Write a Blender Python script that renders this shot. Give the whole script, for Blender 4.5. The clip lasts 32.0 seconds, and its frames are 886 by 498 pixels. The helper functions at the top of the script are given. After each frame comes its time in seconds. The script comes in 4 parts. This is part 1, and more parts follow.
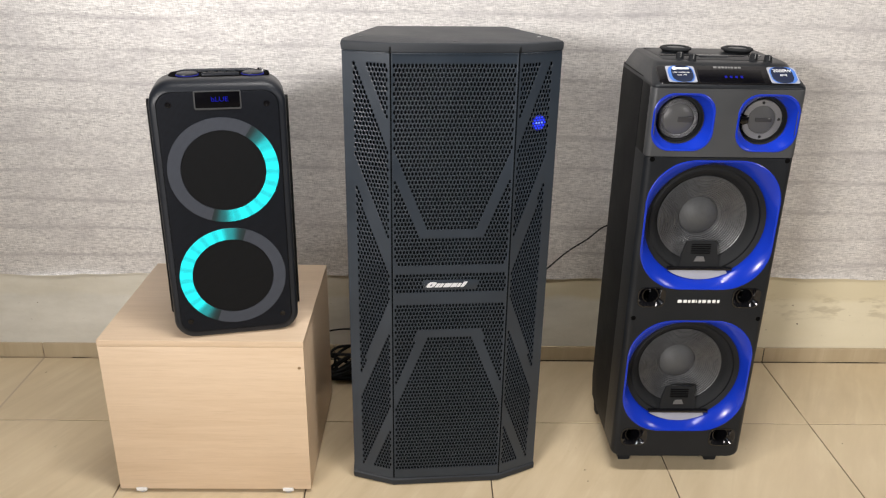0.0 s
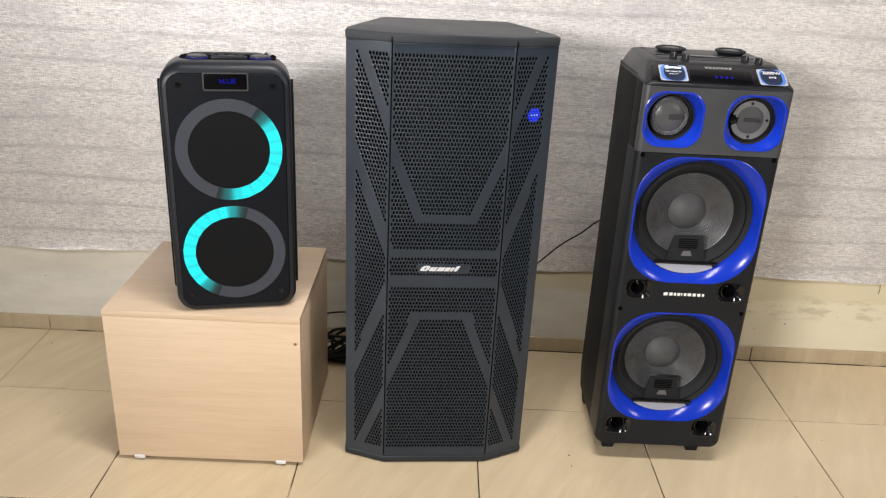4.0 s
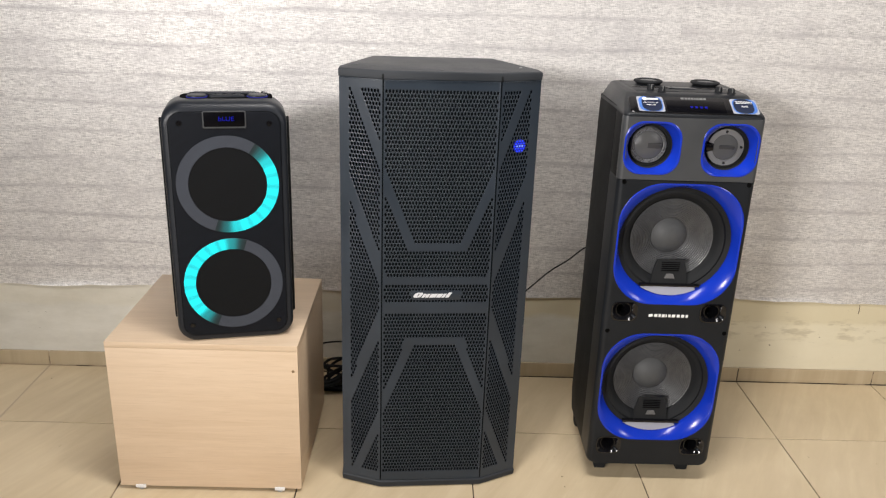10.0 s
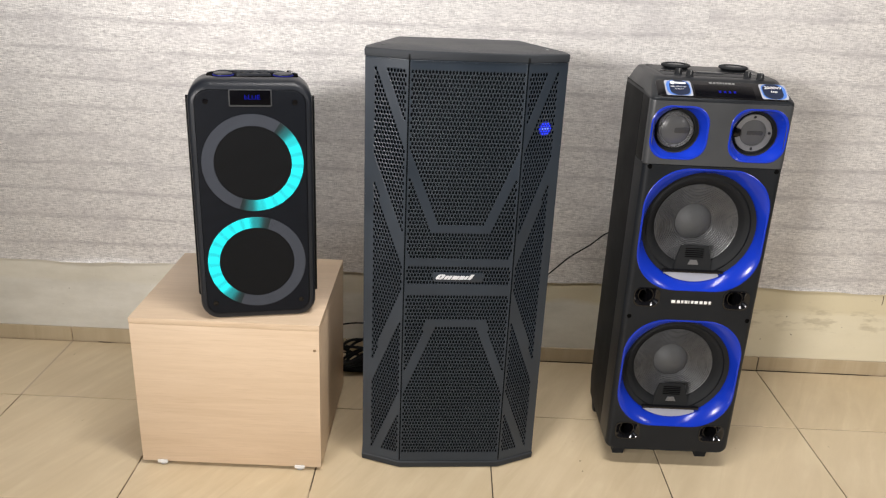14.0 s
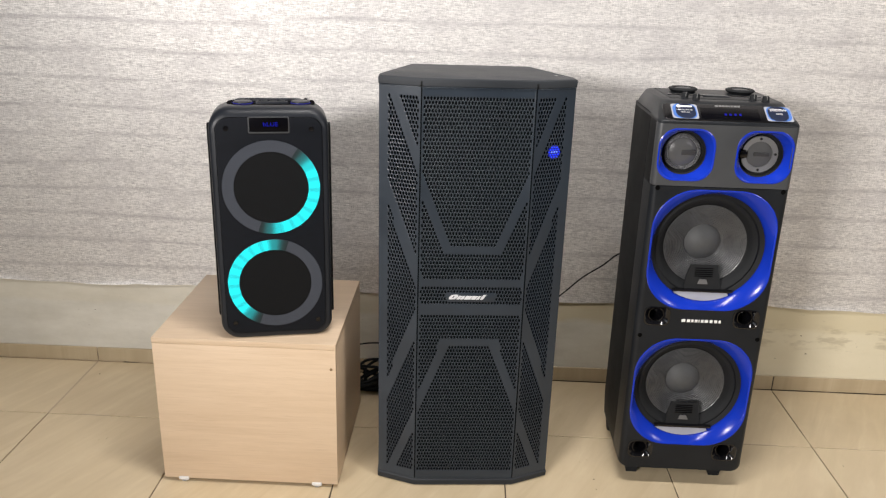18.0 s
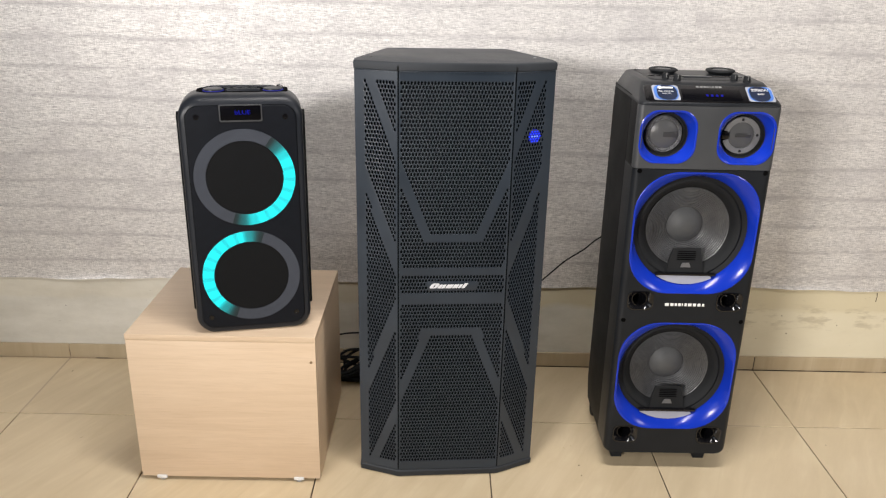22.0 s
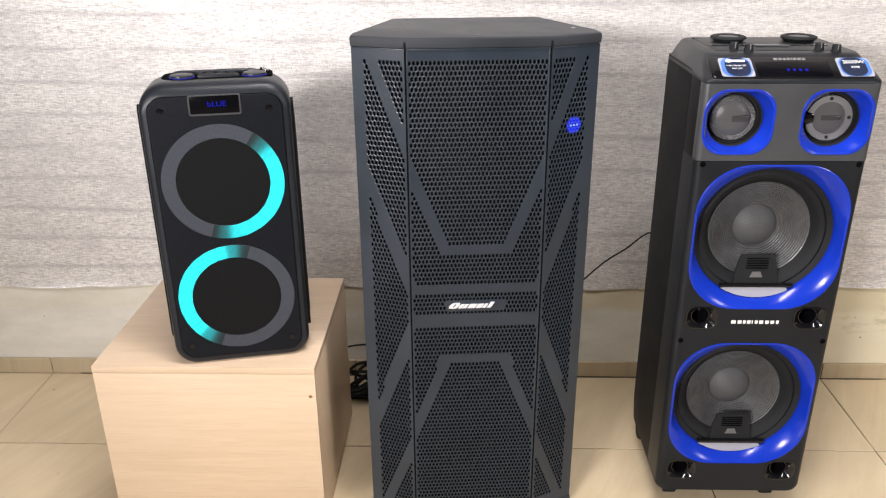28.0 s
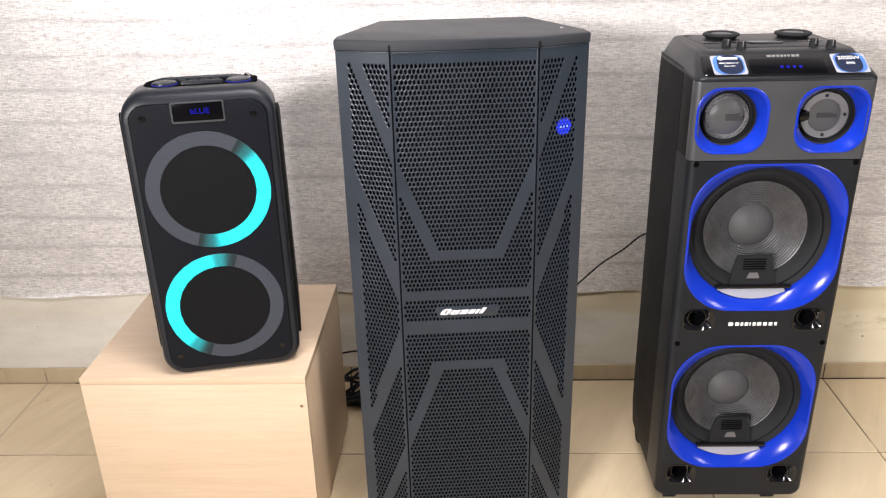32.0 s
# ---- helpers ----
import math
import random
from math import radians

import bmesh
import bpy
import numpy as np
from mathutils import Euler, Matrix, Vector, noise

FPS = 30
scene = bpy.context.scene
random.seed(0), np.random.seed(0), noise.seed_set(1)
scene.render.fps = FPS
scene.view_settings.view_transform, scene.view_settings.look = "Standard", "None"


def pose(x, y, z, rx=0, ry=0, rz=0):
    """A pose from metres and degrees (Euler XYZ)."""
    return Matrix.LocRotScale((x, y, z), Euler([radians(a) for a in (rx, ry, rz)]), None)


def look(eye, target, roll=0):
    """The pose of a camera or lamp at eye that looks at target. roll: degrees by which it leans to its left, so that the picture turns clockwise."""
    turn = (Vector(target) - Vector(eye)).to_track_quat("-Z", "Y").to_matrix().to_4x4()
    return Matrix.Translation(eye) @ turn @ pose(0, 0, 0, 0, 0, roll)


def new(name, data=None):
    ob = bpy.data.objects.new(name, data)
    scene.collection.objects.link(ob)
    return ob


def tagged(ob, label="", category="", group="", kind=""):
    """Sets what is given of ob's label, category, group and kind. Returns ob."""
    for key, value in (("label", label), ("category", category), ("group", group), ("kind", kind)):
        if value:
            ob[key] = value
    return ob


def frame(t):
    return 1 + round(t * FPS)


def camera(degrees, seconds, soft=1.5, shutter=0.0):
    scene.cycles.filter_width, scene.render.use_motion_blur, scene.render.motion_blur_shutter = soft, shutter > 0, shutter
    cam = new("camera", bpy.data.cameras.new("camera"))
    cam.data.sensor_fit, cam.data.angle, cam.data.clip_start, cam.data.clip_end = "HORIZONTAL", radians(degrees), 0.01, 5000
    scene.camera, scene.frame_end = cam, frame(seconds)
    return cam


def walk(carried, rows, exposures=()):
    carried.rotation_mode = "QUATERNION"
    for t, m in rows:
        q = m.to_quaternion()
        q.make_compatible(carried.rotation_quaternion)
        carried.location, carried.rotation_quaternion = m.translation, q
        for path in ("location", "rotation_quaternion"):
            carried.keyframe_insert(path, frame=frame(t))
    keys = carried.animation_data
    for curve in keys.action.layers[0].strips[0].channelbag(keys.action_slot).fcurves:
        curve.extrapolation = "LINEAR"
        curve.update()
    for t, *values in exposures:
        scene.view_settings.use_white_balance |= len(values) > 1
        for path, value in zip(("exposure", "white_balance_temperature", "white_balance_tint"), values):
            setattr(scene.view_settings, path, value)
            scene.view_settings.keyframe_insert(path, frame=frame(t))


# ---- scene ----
cam = camera(58.5, 32.0, soft=1.25)
PATH = [
    (0, (-0.162, -1.384, 1.261), (-0.123, 0.468, 0.506), 1.0),
    (0.5, (-0.122, -1.307, 1.263), (-0.159, 0.538, 0.492), 0.8),
    (1, (-0.066, -1.235, 1.266), (-0.125, 0.62, 0.523), 0.4),
    (1.5, (-0.019, -1.214, 1.26), (-0.078, 0.643, 0.519), -0.1),
    (2, (-0.008, -1.232, 1.252), (-0.067, 0.622, 0.504), -0.5),
    (2.5, (-0.025, -1.278, 1.251), (-0.107, 0.575, 0.503), 0.4),
    (4.5, (-0.157, -1.484, 1.259), (-0.118, 0.366, 0.498), 3.3),
    (5, (-0.163, -1.493, 1.257), (-0.168, 0.367, 0.523), 2.9),
    (5.5, (-0.165, -1.506, 1.263), (-0.195, 0.36, 0.542), 2.7),
    (6, (-0.161, -1.512, 1.262), (-0.17, 0.358, 0.553), 3.0),
    (6.5, (-0.158, -1.515, 1.261), (-0.155, 0.359, 0.561), 2.8),
    (7, (-0.152, -1.508, 1.266), (-0.133, 0.367, 0.572), 2.6),
    (7.5, (-0.151, -1.514, 1.265), (-0.129, 0.36, 0.568), 3.0),
    (8, (-0.156, -1.519, 1.267), (-0.138, 0.359, 0.579), 3.0),
    (8.5, (-0.149, -1.524, 1.266), (-0.131, 0.357, 0.587), 2.8),
    (9, (-0.144, -1.526, 1.267), (-0.107, 0.354, 0.585), 2.6),
    (9.5, (-0.131, -1.52, 1.27), (-0.096, 0.365, 0.602), 1.1),
    (10, (-0.135, -1.522, 1.265), (-0.095, 0.36, 0.59), 2.0),
    (10.5, (-0.144, -1.522, 1.258), (-0.114, 0.355, 0.569), 2.5),
    (11, (-0.151, -1.521, 1.257), (-0.128, 0.355, 0.562), 2.7),
    (11.5, (-0.151, -1.52, 1.261), (-0.146, 0.353, 0.56), 2.3),
    (12, (-0.153, -1.517, 1.261), (-0.138, 0.357, 0.563), 2.4),
    (12.5, (-0.154, -1.514, 1.26), (-0.146, 0.357, 0.554), 2.4),
    (13, (-0.156, -1.516, 1.258), (-0.145, 0.353, 0.546), 2.7),
    (13.5, (-0.154, -1.525, 1.253), (-0.152, 0.347, 0.549), 2.5),
    (15.5, (-0.154, -1.517, 1.258), (-0.129, 0.346, 0.532), 2.8),
    (16, (-0.15, -1.51, 1.268), (-0.111, 0.369, 0.585), 2.4),
    (16.5, (-0.145, -1.502, 1.268), (-0.088, 0.388, 0.618), 3.8),
    (17, (-0.154, -1.519, 1.272), (-0.102, 0.369, 0.614), 3.0),
    (17.5, (-0.142, -1.558, 1.268), (-0.137, 0.33, 0.609), 2.5),
    (18, (-0.132, -1.568, 1.269), (-0.185, 0.32, 0.61), 1.7),
    (18.5, (-0.132, -1.543, 1.271), (-0.18, 0.336, 0.587), 0.3),
    (19, (-0.134, -1.55, 1.27), (-0.215, 0.33, 0.591), 0.8),
    (19.5, (-0.161, -1.529, 1.271), (-0.201, 0.348, 0.583), 1.7),
    (20, (-0.156, -1.515, 1.263), (-0.154, 0.353, 0.549), 1.2),
    (20.5, (-0.156, -1.516, 1.264), (-0.183, 0.353, 0.555), 1.8),
    (21, (-0.166, -1.52, 1.263), (-0.194, 0.352, 0.561), 2.5),
    (21.5, (-0.158, -1.527, 1.264), (-0.167, 0.347, 0.566), 1.9),
    (22, (-0.143, -1.529, 1.267), (-0.134, 0.345, 0.57), 1.2),
    (22.5, (-0.132, -1.552, 1.269), (-0.127, 0.332, 0.597), 1.2),
    (23, (-0.131, -1.548, 1.268), (-0.118, 0.335, 0.596), 1.1),
    (23.5, (-0.131, -1.563, 1.263), (-0.142, 0.325, 0.606), 1.0),
    (24, (-0.135, -1.559, 1.27), (-0.17, 0.328, 0.609), 0.7),
    (24.5, (-0.126, -1.544, 1.262), (-0.156, 0.334, 0.575), 0.0),
    (26.5, (-0.176, -1.507, 1.254), (-0.171, 0.359, 0.534), 1.9),
    (27, (-0.173, -1.485, 1.258), (-0.148, 0.382, 0.54), 1.2),
    (27.5, (-0.158, -1.362, 1.248), (-0.14, 0.494, 0.503), -0.4),
    (28, (-0.137, -1.205, 1.246), (-0.187, 0.636, 0.467), -0.4),
    (28.5, (-0.12, -1.104, 1.247), (-0.19, 0.727, 0.446), -0.8),
    (29, (-0.134, -1.073, 1.248), (-0.166, 0.759, 0.445), -1.0),
    (29.5, (-0.138, -1.071, 1.251), (-0.137, 0.766, 0.46), -0.3),
    (30, (-0.119, -1.1, 1.255), (-0.131, 0.746, 0.486), -0.5),
    (30.5, (-0.098, -1.131, 1.251), (-0.131, 0.726, 0.509), -0.9),
    (31, (-0.095, -1.139, 1.241), (-0.113, 0.706, 0.469), -1.0),
    (31.5, (-0.095, -1.148, 1.245), (-0.139, 0.694, 0.466), -1.3),
    (32, (-0.11, -1.177, 1.245), (-0.172, 0.665, 0.466), -1.4),
]
EXPOSURES = [(0.0, 0.0, 6500, 10), (1.0, 0.14, 6500, 11), (2.5, 0.22, 6480, 11), (4.5, 0.05, 6500, 10), (13.0, 0.0, 6500, 10), (15.5, 0.07, 6500, 10), (16.5, 0.06, 6500, 10), (18.0, -0.01, 6500, 10), (20.0, 0.02, 6500, 10), (24.0, 0.05, 6500, 10), (27.0, 0.06, 6500, 11), (28.0, 0.32, 6450, 13), (29.0, 0.58, 6450, 14), (30.5, 0.54, 6450, 14), (32.0, 0.46, 6450, 14)]
walk(cam, [(t, look(eye, target, roll)) for t, eye, target, roll in PATH], EXPOSURES)

# ---- light ----
world = bpy.data.worlds.new("world")
scene.world = world
world.use_nodes = True
world.node_tree.nodes["Background"].inputs[0].default_value = (0.9, 0.95, 1.0, 1)
world.node_tree.nodes["Background"].inputs[1].default_value = 0.2


def lamp(name, eye, target, watts, sx, sy, colour, spread=180.0):
    data = bpy.data.lights.new(name, "AREA")
    data.energy, data.shape, data.size, data.size_y, data.color = watts, "RECTANGLE", sx, sy, colour
    data.spread = radians(spread)
    ob = new(name, data)
    ob.matrix_world = look(eye, target)
    return ob


TUBE = (1.0, 0.958, 0.93)
lamp("room_lamp", (-2.3, -3.7, 1.75), (0.45, 0.79, 0.80), 24, 1.0, 0.5, TUBE, 60.0)
lamp("room_lamp", (2.9, -2.3, 2.1), (0.3, 0.5, 0.2), 36, 0.8, 0.6, TUBE)
lamp("window_light", (-3.3, -2.2, 1.45), (0.0, 0.5, 0.7), 8.0, 1.4, 1.3, (0.84, 0.92, 1.0))
lamp("ceiling_lamp", (0.05, -0.38, 2.66), (0.05, -0.38, 0.0), 49.0, 1.1, 0.2, TUBE)


# ---- materials ----
class Nodes:
    """A small wrapper round one node material."""

    def __init__(self, name, rough=0.5, metal=0.0, base=(0.5, 0.5, 0.5), spec=0.5):
        self.m = bpy.data.materials.new(name)
        self.m.use_nodes = True
        self.t = self.m.node_tree
        self.b = self.t.nodes["Principled BSDF"]
        self.set(self.b, "Roughness", rough)
        self.set(self.b, "Metallic", metal)
        self.set(self.b, "Base Color", (*base, 1))
        self.set(self.b, "Specular IOR Level", spec)

    def set(self, node, socket, value):
        if isinstance(value, bpy.types.NodeSocket):
            self.t.links.new(value, node.inputs[socket])
        else:
            node.inputs[socket].default_value = value

    def node(self, kind, out=0, props=(), **sockets):
        n = self.t.nodes.new(kind)
        for k, v in props:
            if k == "operation":
                n.operation = v
            else:
                n.feature = v
        for k, v in sockets.items():
            self.set(n, int(k[1:]) if k[0] == "i" and k[1:].isdigit() else k.replace("_", " "), v)
        return n.outputs[out]

    def coords(self, scale=(1, 1, 1), turn=(0, 0, 0), shift=None):
        c = self.node("ShaderNodeTexCoord", "Object")
        if shift is not None:
            c = self.node("ShaderNodeVectorMath", 0, (("operation", "ADD"),), i0=c, i1=shift)
        return self.node("ShaderNodeMapping", 0, Vector=c, Scale=scale, Rotation=turn)

    def noise(self, vec, scale, detail=3.0, rough=0.5, distort=0.0):
        return self.node("ShaderNodeTexNoise", 0, Vector=vec, Scale=scale, Detail=detail, Roughness=rough, Distortion=distort)

    def ramp(self, fac, stops):
        n = self.t.nodes.new("ShaderNodeValToRGB")
        self.t.links.new(fac, n.inputs[0])
        while len(n.color_ramp.elements) < len(stops):
            n.color_ramp.elements.new(0.5)
        for e, (p, c) in zip(n.color_ramp.elements, stops):
            e.position, e.color = p, (*c, 1) if len(c) == 3 else c
        return n.outputs[0]

    def grey(self, fac, a, b, va, vb):
        return self.node("ShaderNodeMapRange", 0, Value=fac, From_Min=a, From_Max=b, To_Min=va, To_Max=vb)

    def mix(self, fac, a, b, how="MIX"):
        n = self.t.nodes.new("ShaderNodeMix")
        n.data_type, n.blend_type = "RGBA", how
        for sock, v in ((0, fac), (6, a), (7, b)):
            if isinstance(v, bpy.types.NodeSocket):
                self.t.links.new(v, n.inputs[sock])
            else:
                n.inputs[sock].default_value = v if sock == 0 else (*v, 1)
        return n.outputs[2]

    def math(self, op, a, b=0.0):
        return self.node("ShaderNodeMath", 0, (("operation", op),), i0=a, i1=b)

    def bump(self, height, strength, distance):
        self.set(self.b, "Normal", self.node("ShaderNodeBump", 0, Strength=strength, Distance=distance, Height=height))

    def random(self):
        return self.node("ShaderNodeObjectInfo", "Random")


def plastic(name, base, rough, grain=900.0, relief=0.15, spec=0.22, dust=0.25):
    """Moulded or powder-coated plastic: fine grain, faint dust and handling marks."""
    n = Nodes(name, rough, 0, base, spec)
    c = n.coords()
    big = n.noise(c, 7.0, 4.0, 0.6)
    fine = n.noise(c, grain, 2.0)
    lighter = tuple(min(1, v * (1 + dust) + 0.002) for v in base)
    n.set(n.b, "Base Color", n.mix(n.grey(big, 0.35, 0.75, 0.0, 1.0), base, lighter))
    n.set(n.b, "Roughness", n.grey(big, 0.3, 0.7, rough * 0.88, min(1, rough * 1.15)))
    if relief:
        n.bump(fine, relief, 0.0006)
    return n.m


def glow(name, colour, strength, base=(0.004, 0.004, 0.006), speckle=0.0):
    n = Nodes(name, 0.6, 0, base, 0.03)
    n.set(n.b, "Emission Color", (*colour, 1))
    n.set(n.b, "Emission Strength", strength)
    if speckle:
        c = n.coords()
        n.set(n.b, "Emission Strength", n.grey(n.noise(c, speckle, 1.0), 0.3, 0.7, strength * 0.7, strength * 1.3))
    return n.m


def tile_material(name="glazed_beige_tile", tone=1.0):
    n = Nodes(name, 0.3)
    r = n.random()
    shift = n.node("ShaderNodeCombineXYZ", 0, X=n.math("MULTIPLY", r, 37.0), Y=n.math("MULTIPLY", r, 19.0), Z=0.0)
    turned = n.coords((1, 1, 1), (0, 0, radians(-63)), shift)
    vein = n.noise(n.node("ShaderNodeMapping", 0, Vector=turned, Scale=(4.0, 24.0, 1.0)), 1.0, 5.0, 0.6, 0.6)
    cloud = n.noise(n.coords((1, 1, 1), (0, 0, 0), shift), 5.0, 4.0, 0.6)
    col = n.ramp(vein, ((0.3, (0.545, 0.445, 0.29)), (0.55, (0.615, 0.51, 0.345)), (0.75, (0.675, 0.58, 0.405))))
    col = n.mix(n.grey(cloud, 0.35, 0.7, 0.0, 0.5), col, (0.535, 0.435, 0.28))
    col = n.mix(n.math("MULTIPLY", r, 0.25), col, (0.655, 0.56, 0.39))
    n.set(n.b, "Base Color", n.mix(1.0, col, (tone, tone * 0.98, tone * 0.96), "MULTIPLY"))
    n.set(n.b, "Roughness", n.grey(n.noise(n.coords(), 11.0, 5.0, 0.7), 0.3, 0.7, 0.27, 0.45))
    n.bump(n.noise(n.coords(), 300.0, 2.0), 0.04, 0.001)
    return n.m


def grout_material():
    n = Nodes("patchy_grout", 0.9)
    f = n.noise(n.coords((1, 1, 1)), 5.5, 3.0, 0.6)
    c = n.coords()
    x, y = n.node("ShaderNodeSeparateXYZ", "X", Vector=c), n.node("ShaderNodeSeparateXYZ", "Y", Vector=c)
    filled = n.math("MULTIPLY", n.grey(x, -1.26, -1.28, 0.0, 1.0), n.grey(y, 0.47, 0.49, 0.0, 0.25))
    f = n.math("ADD", f, filled)
    n.set(n.b, "Base Color", n.ramp(f, ((0.42, (0.035, 0.025, 0.018)), (0.56, (0.10, 0.07, 0.045)), (0.63, (0.46, 0.36, 0.25)))))
    return n.m


def paint_material():
    n = Nodes("stained_cream_paint", 0.6)
    c = n.coords()
    z = n.node("ShaderNodeSeparateXYZ", "Z", Vector=c)
    wob = n.math("ADD", z, n.math("MULTIPLY", n.noise(n.coords((2, 1, 6)), 4.0, 3.0), 0.035))
    strip = n.math("MULTIPLY", n.grey(wob, 0.225, 0.24, 0.0, 1.0), n.grey(n.node("ShaderNodeSeparateXYZ", "X", Vector=c), -0.6, 0.0, 0.25, 1.0))
    cloud = n.noise(n.coords((1, 1, 2.5)), 6.0, 5.0, 0.65)
    col = n.ramp(cloud, ((0.3, (0.55, 0.53, 0.465)), (0.55, (0.635, 0.615, 0.55)), (0.75, (0.695, 0.675, 0.61))))
    x = n.node("ShaderNodeSeparateXYZ", "X", Vector=c)
    col = n.mix(n.grey(x, 0.2, 0.9, 0.0, 0.7), col, (0.70, 0.625, 0.43))
    col = n.mix(n.math("MULTIPLY", strip, 0.8), col, (0.60, 0.53, 0.36))
    smear = n.grey(n.noise(n.coords((16, 1, 52)), 1.0, 3.0, 0.55), 0.5, 0.64, 0.0, 0.5)
    belt = n.math("MULTIPLY", n.grey(z, 0.135, 0.17, 0.0, 1.0), n.grey(z, 0.24, 0.215, 0.0, 1.0))
    belt = n.math("MULTIPLY", belt, n.grey(x, 0.5, 0.7, 0.0, 1.0))
    col = n.mix(n.math("MULTIPLY", smear, belt), col, (0.36, 0.30, 0.19))
    scuff = n.noise(n.coords((9, 1, 30)), 3.0, 4.0, 0.7, 0.5)
    col = n.mix(n.grey(scuff, 0.68, 0.76, 0.0, 0.55), col, (0.25, 0.21, 0.16))
    n.set(n.b, "Base Color", col)
    n.bump(n.noise(c, 60.0, 4.0), 0.25, 0.002)
    return n.m


def wallpaper_material():
    n = Nodes("shimmering_linen_wallpaper", 0.5, 0.0, spec=0.6)
    r = n.random()
    shift = n.node("ShaderNodeCombineXYZ", 0, X=n.math("MULTIPLY", r, 23.0), Y=0.0, Z=n.math("MULTIPLY", r, 0.9))
    weft = n.noise(n.coords((52, 1, 460), shift=shift), 1.0, 3.0, 0.7)
    warp = n.noise(n.coords((460, 1, 80), shift=shift), 1.0, 2.0, 0.6)
    slub = n.noise(n.coords((14, 1, 150), shift=shift), 1.0, 4.0, 0.75)
    blot = n.noise(n.coords((7, 1, 14), shift=shift), 1.0, 3.0, 0.6)
    weave = n.math("ADD", n.math("MULTIPLY", weft, 0.70), n.math("MULTIPLY", warp, 0.30))
    col = n.ramp(weave, ((0.36, (0.34, 0.328, 0.325)), (0.5, (0.585, 0.567, 0.55)), (0.62, (0.80, 0.78, 0.755))))
    col = n.mix(n.grey(slub, 0.5, 0.68, 0.0, 0.5), col, (0.82, 0.80, 0.77))
    col = n.mix(n.grey(blot, 0.48, 0.68, 0.0, 0.34), col, (0.40, 0.38, 0.39))
    c = n.coords(shift=shift)
    z = n.node("ShaderNodeSeparateXYZ", "Z", Vector=c)
    drift = n.math("MULTIPLY", n.noise(n.coords((1.3, 1, 3), shift=shift), 1.0, 2.0), 0.06)
    ph = n.math("FRACT", n.math("DIVIDE", n.math("ADD", z, drift), 0.086))
    line = n.grey(n.math("ABSOLUTE", n.math("SUBTRACT", ph, 0.5)), 0.02, 0.11, 1.0, 0.0)
    worn = n.grey(n.noise(n.coords((5, 1, 40), shift=shift), 1.0, 4.0, 0.7), 0.34, 0.60, 0.04, 0.46)
    col = n.mix(n.math("MULTIPLY", line, worn), col, (0.27, 0.25, 0.265))
    n.set(n.b, "Base Color", col)
    n.set(n.b, "Roughness", n.grey(weave, 0.35, 0.65, 0.55, 0.34))
    n.set(n.b, "Metallic", n.grey(slub, 0.4, 0.7, 0.1, 0.45))
    n.bump(weave, 0.35, 0.0012)
    return n.m


def wood_material():
    n = Nodes("pale_maple_laminate", 0.42)
    r = n.random()
    shift = n.node("ShaderNodeCombineXYZ", 0, X=n.math("MULTIPLY", r, 11.0), Y=n.math("MULTIPLY", r, 7.0), Z=n.math("MULTIPLY", r, 5.0))
    grain = n.noise(n.coords((3.2, 46, 46), shift=shift), 1.0, 6.0, 0.7, 0.6)
    pore = n.noise(n.coords((14, 420, 420), shift=shift), 1.0, 2.0, 0.5)
    band = n.noise(n.coords((0.7, 7, 7), shift=shift), 1.0, 2.0, 0.5)
    col = n.ramp(grain, ((0.26, (0.562, 0.421, 0.288)), (0.5, (0.625, 0.482, 0.340)), (0.74, (0.682, 0.537, 0.392))))
    col = n.mix(n.grey(band, 0.35, 0.7, 0.0, 0.35), col, (0.545, 0.405, 0.270))
    col = n.mix(n.grey(pore, 0.55, 0.72, 0.0, 0.3), col, (0.45, 0.32, 0.21))
    n.set(n.b, "Base Color", col)
    n.set(n.b, "Roughness", n.grey(grain, 0.3, 0.7, 0.36, 0.5))
    n.bump(pore, 0.08, 0.0006)
    return n.m


def plain_paint(name, base):
    n = Nodes(name, 0.75, 0, base)
    f = n.noise(n.coords(), 3.0, 5.0, 0.6)
    n.set(n.b, "Base Color", n.mix(n.grey(f, 0.3, 0.7, 0.0, 1.0), base, tuple(v * 0.9 for v in base)))
    n.bump(n.noise(n.coords(), 80.0, 3.0), 0.2, 0.002)
    return n.m


def mesh_cloth(name, base, dark, pitch, rough, spec=0.14):
    """Fine perforated metal or cloth, holes too small to model."""
    n = Nodes(name, rough, 0, base, spec)
    v = n.node("ShaderNodeTexVoronoi", 0, (("feature", "F1"),), Vector=n.coords((1, 0.01, 1)), Scale=1.0 / pitch, Randomness=0.0)
    hole = n.grey(v, 0.28, 0.42, 1.0, 0.0)
    n.set(n.b, "Base Color", n.mix(hole, base, dark))
    n.bump(v, 0.3, 0.0006)
    return n.m


def cone_material():
    n = Nodes("ribbed_grey_cone", 0.26, 0.45, (0.07, 0.07, 0.072))
    f = n.noise(n.coords(), 40.0, 4.0, 0.6)
    n.set(n.b, "Base Color", n.mix(n.grey(f, 0.3, 0.7, 0, 1), (0.095, 0.097, 0.100), (0.150, 0.153, 0.157)))
    v = n.node("ShaderNodeTexVoronoi", 0, (("feature", "F1"),), Vector=n.coords((1, 0.01, 1)), Scale=1.0 / 0.0034, Randomness=0.0)
    n.set(n.b, "Roughness", n.grey(v, 0.25, 0.45, 0.24, 0.5))
    n.bump(n.noise(n.coords(), 900.0, 2.0), 0.25, 0.0006)
    return n.m


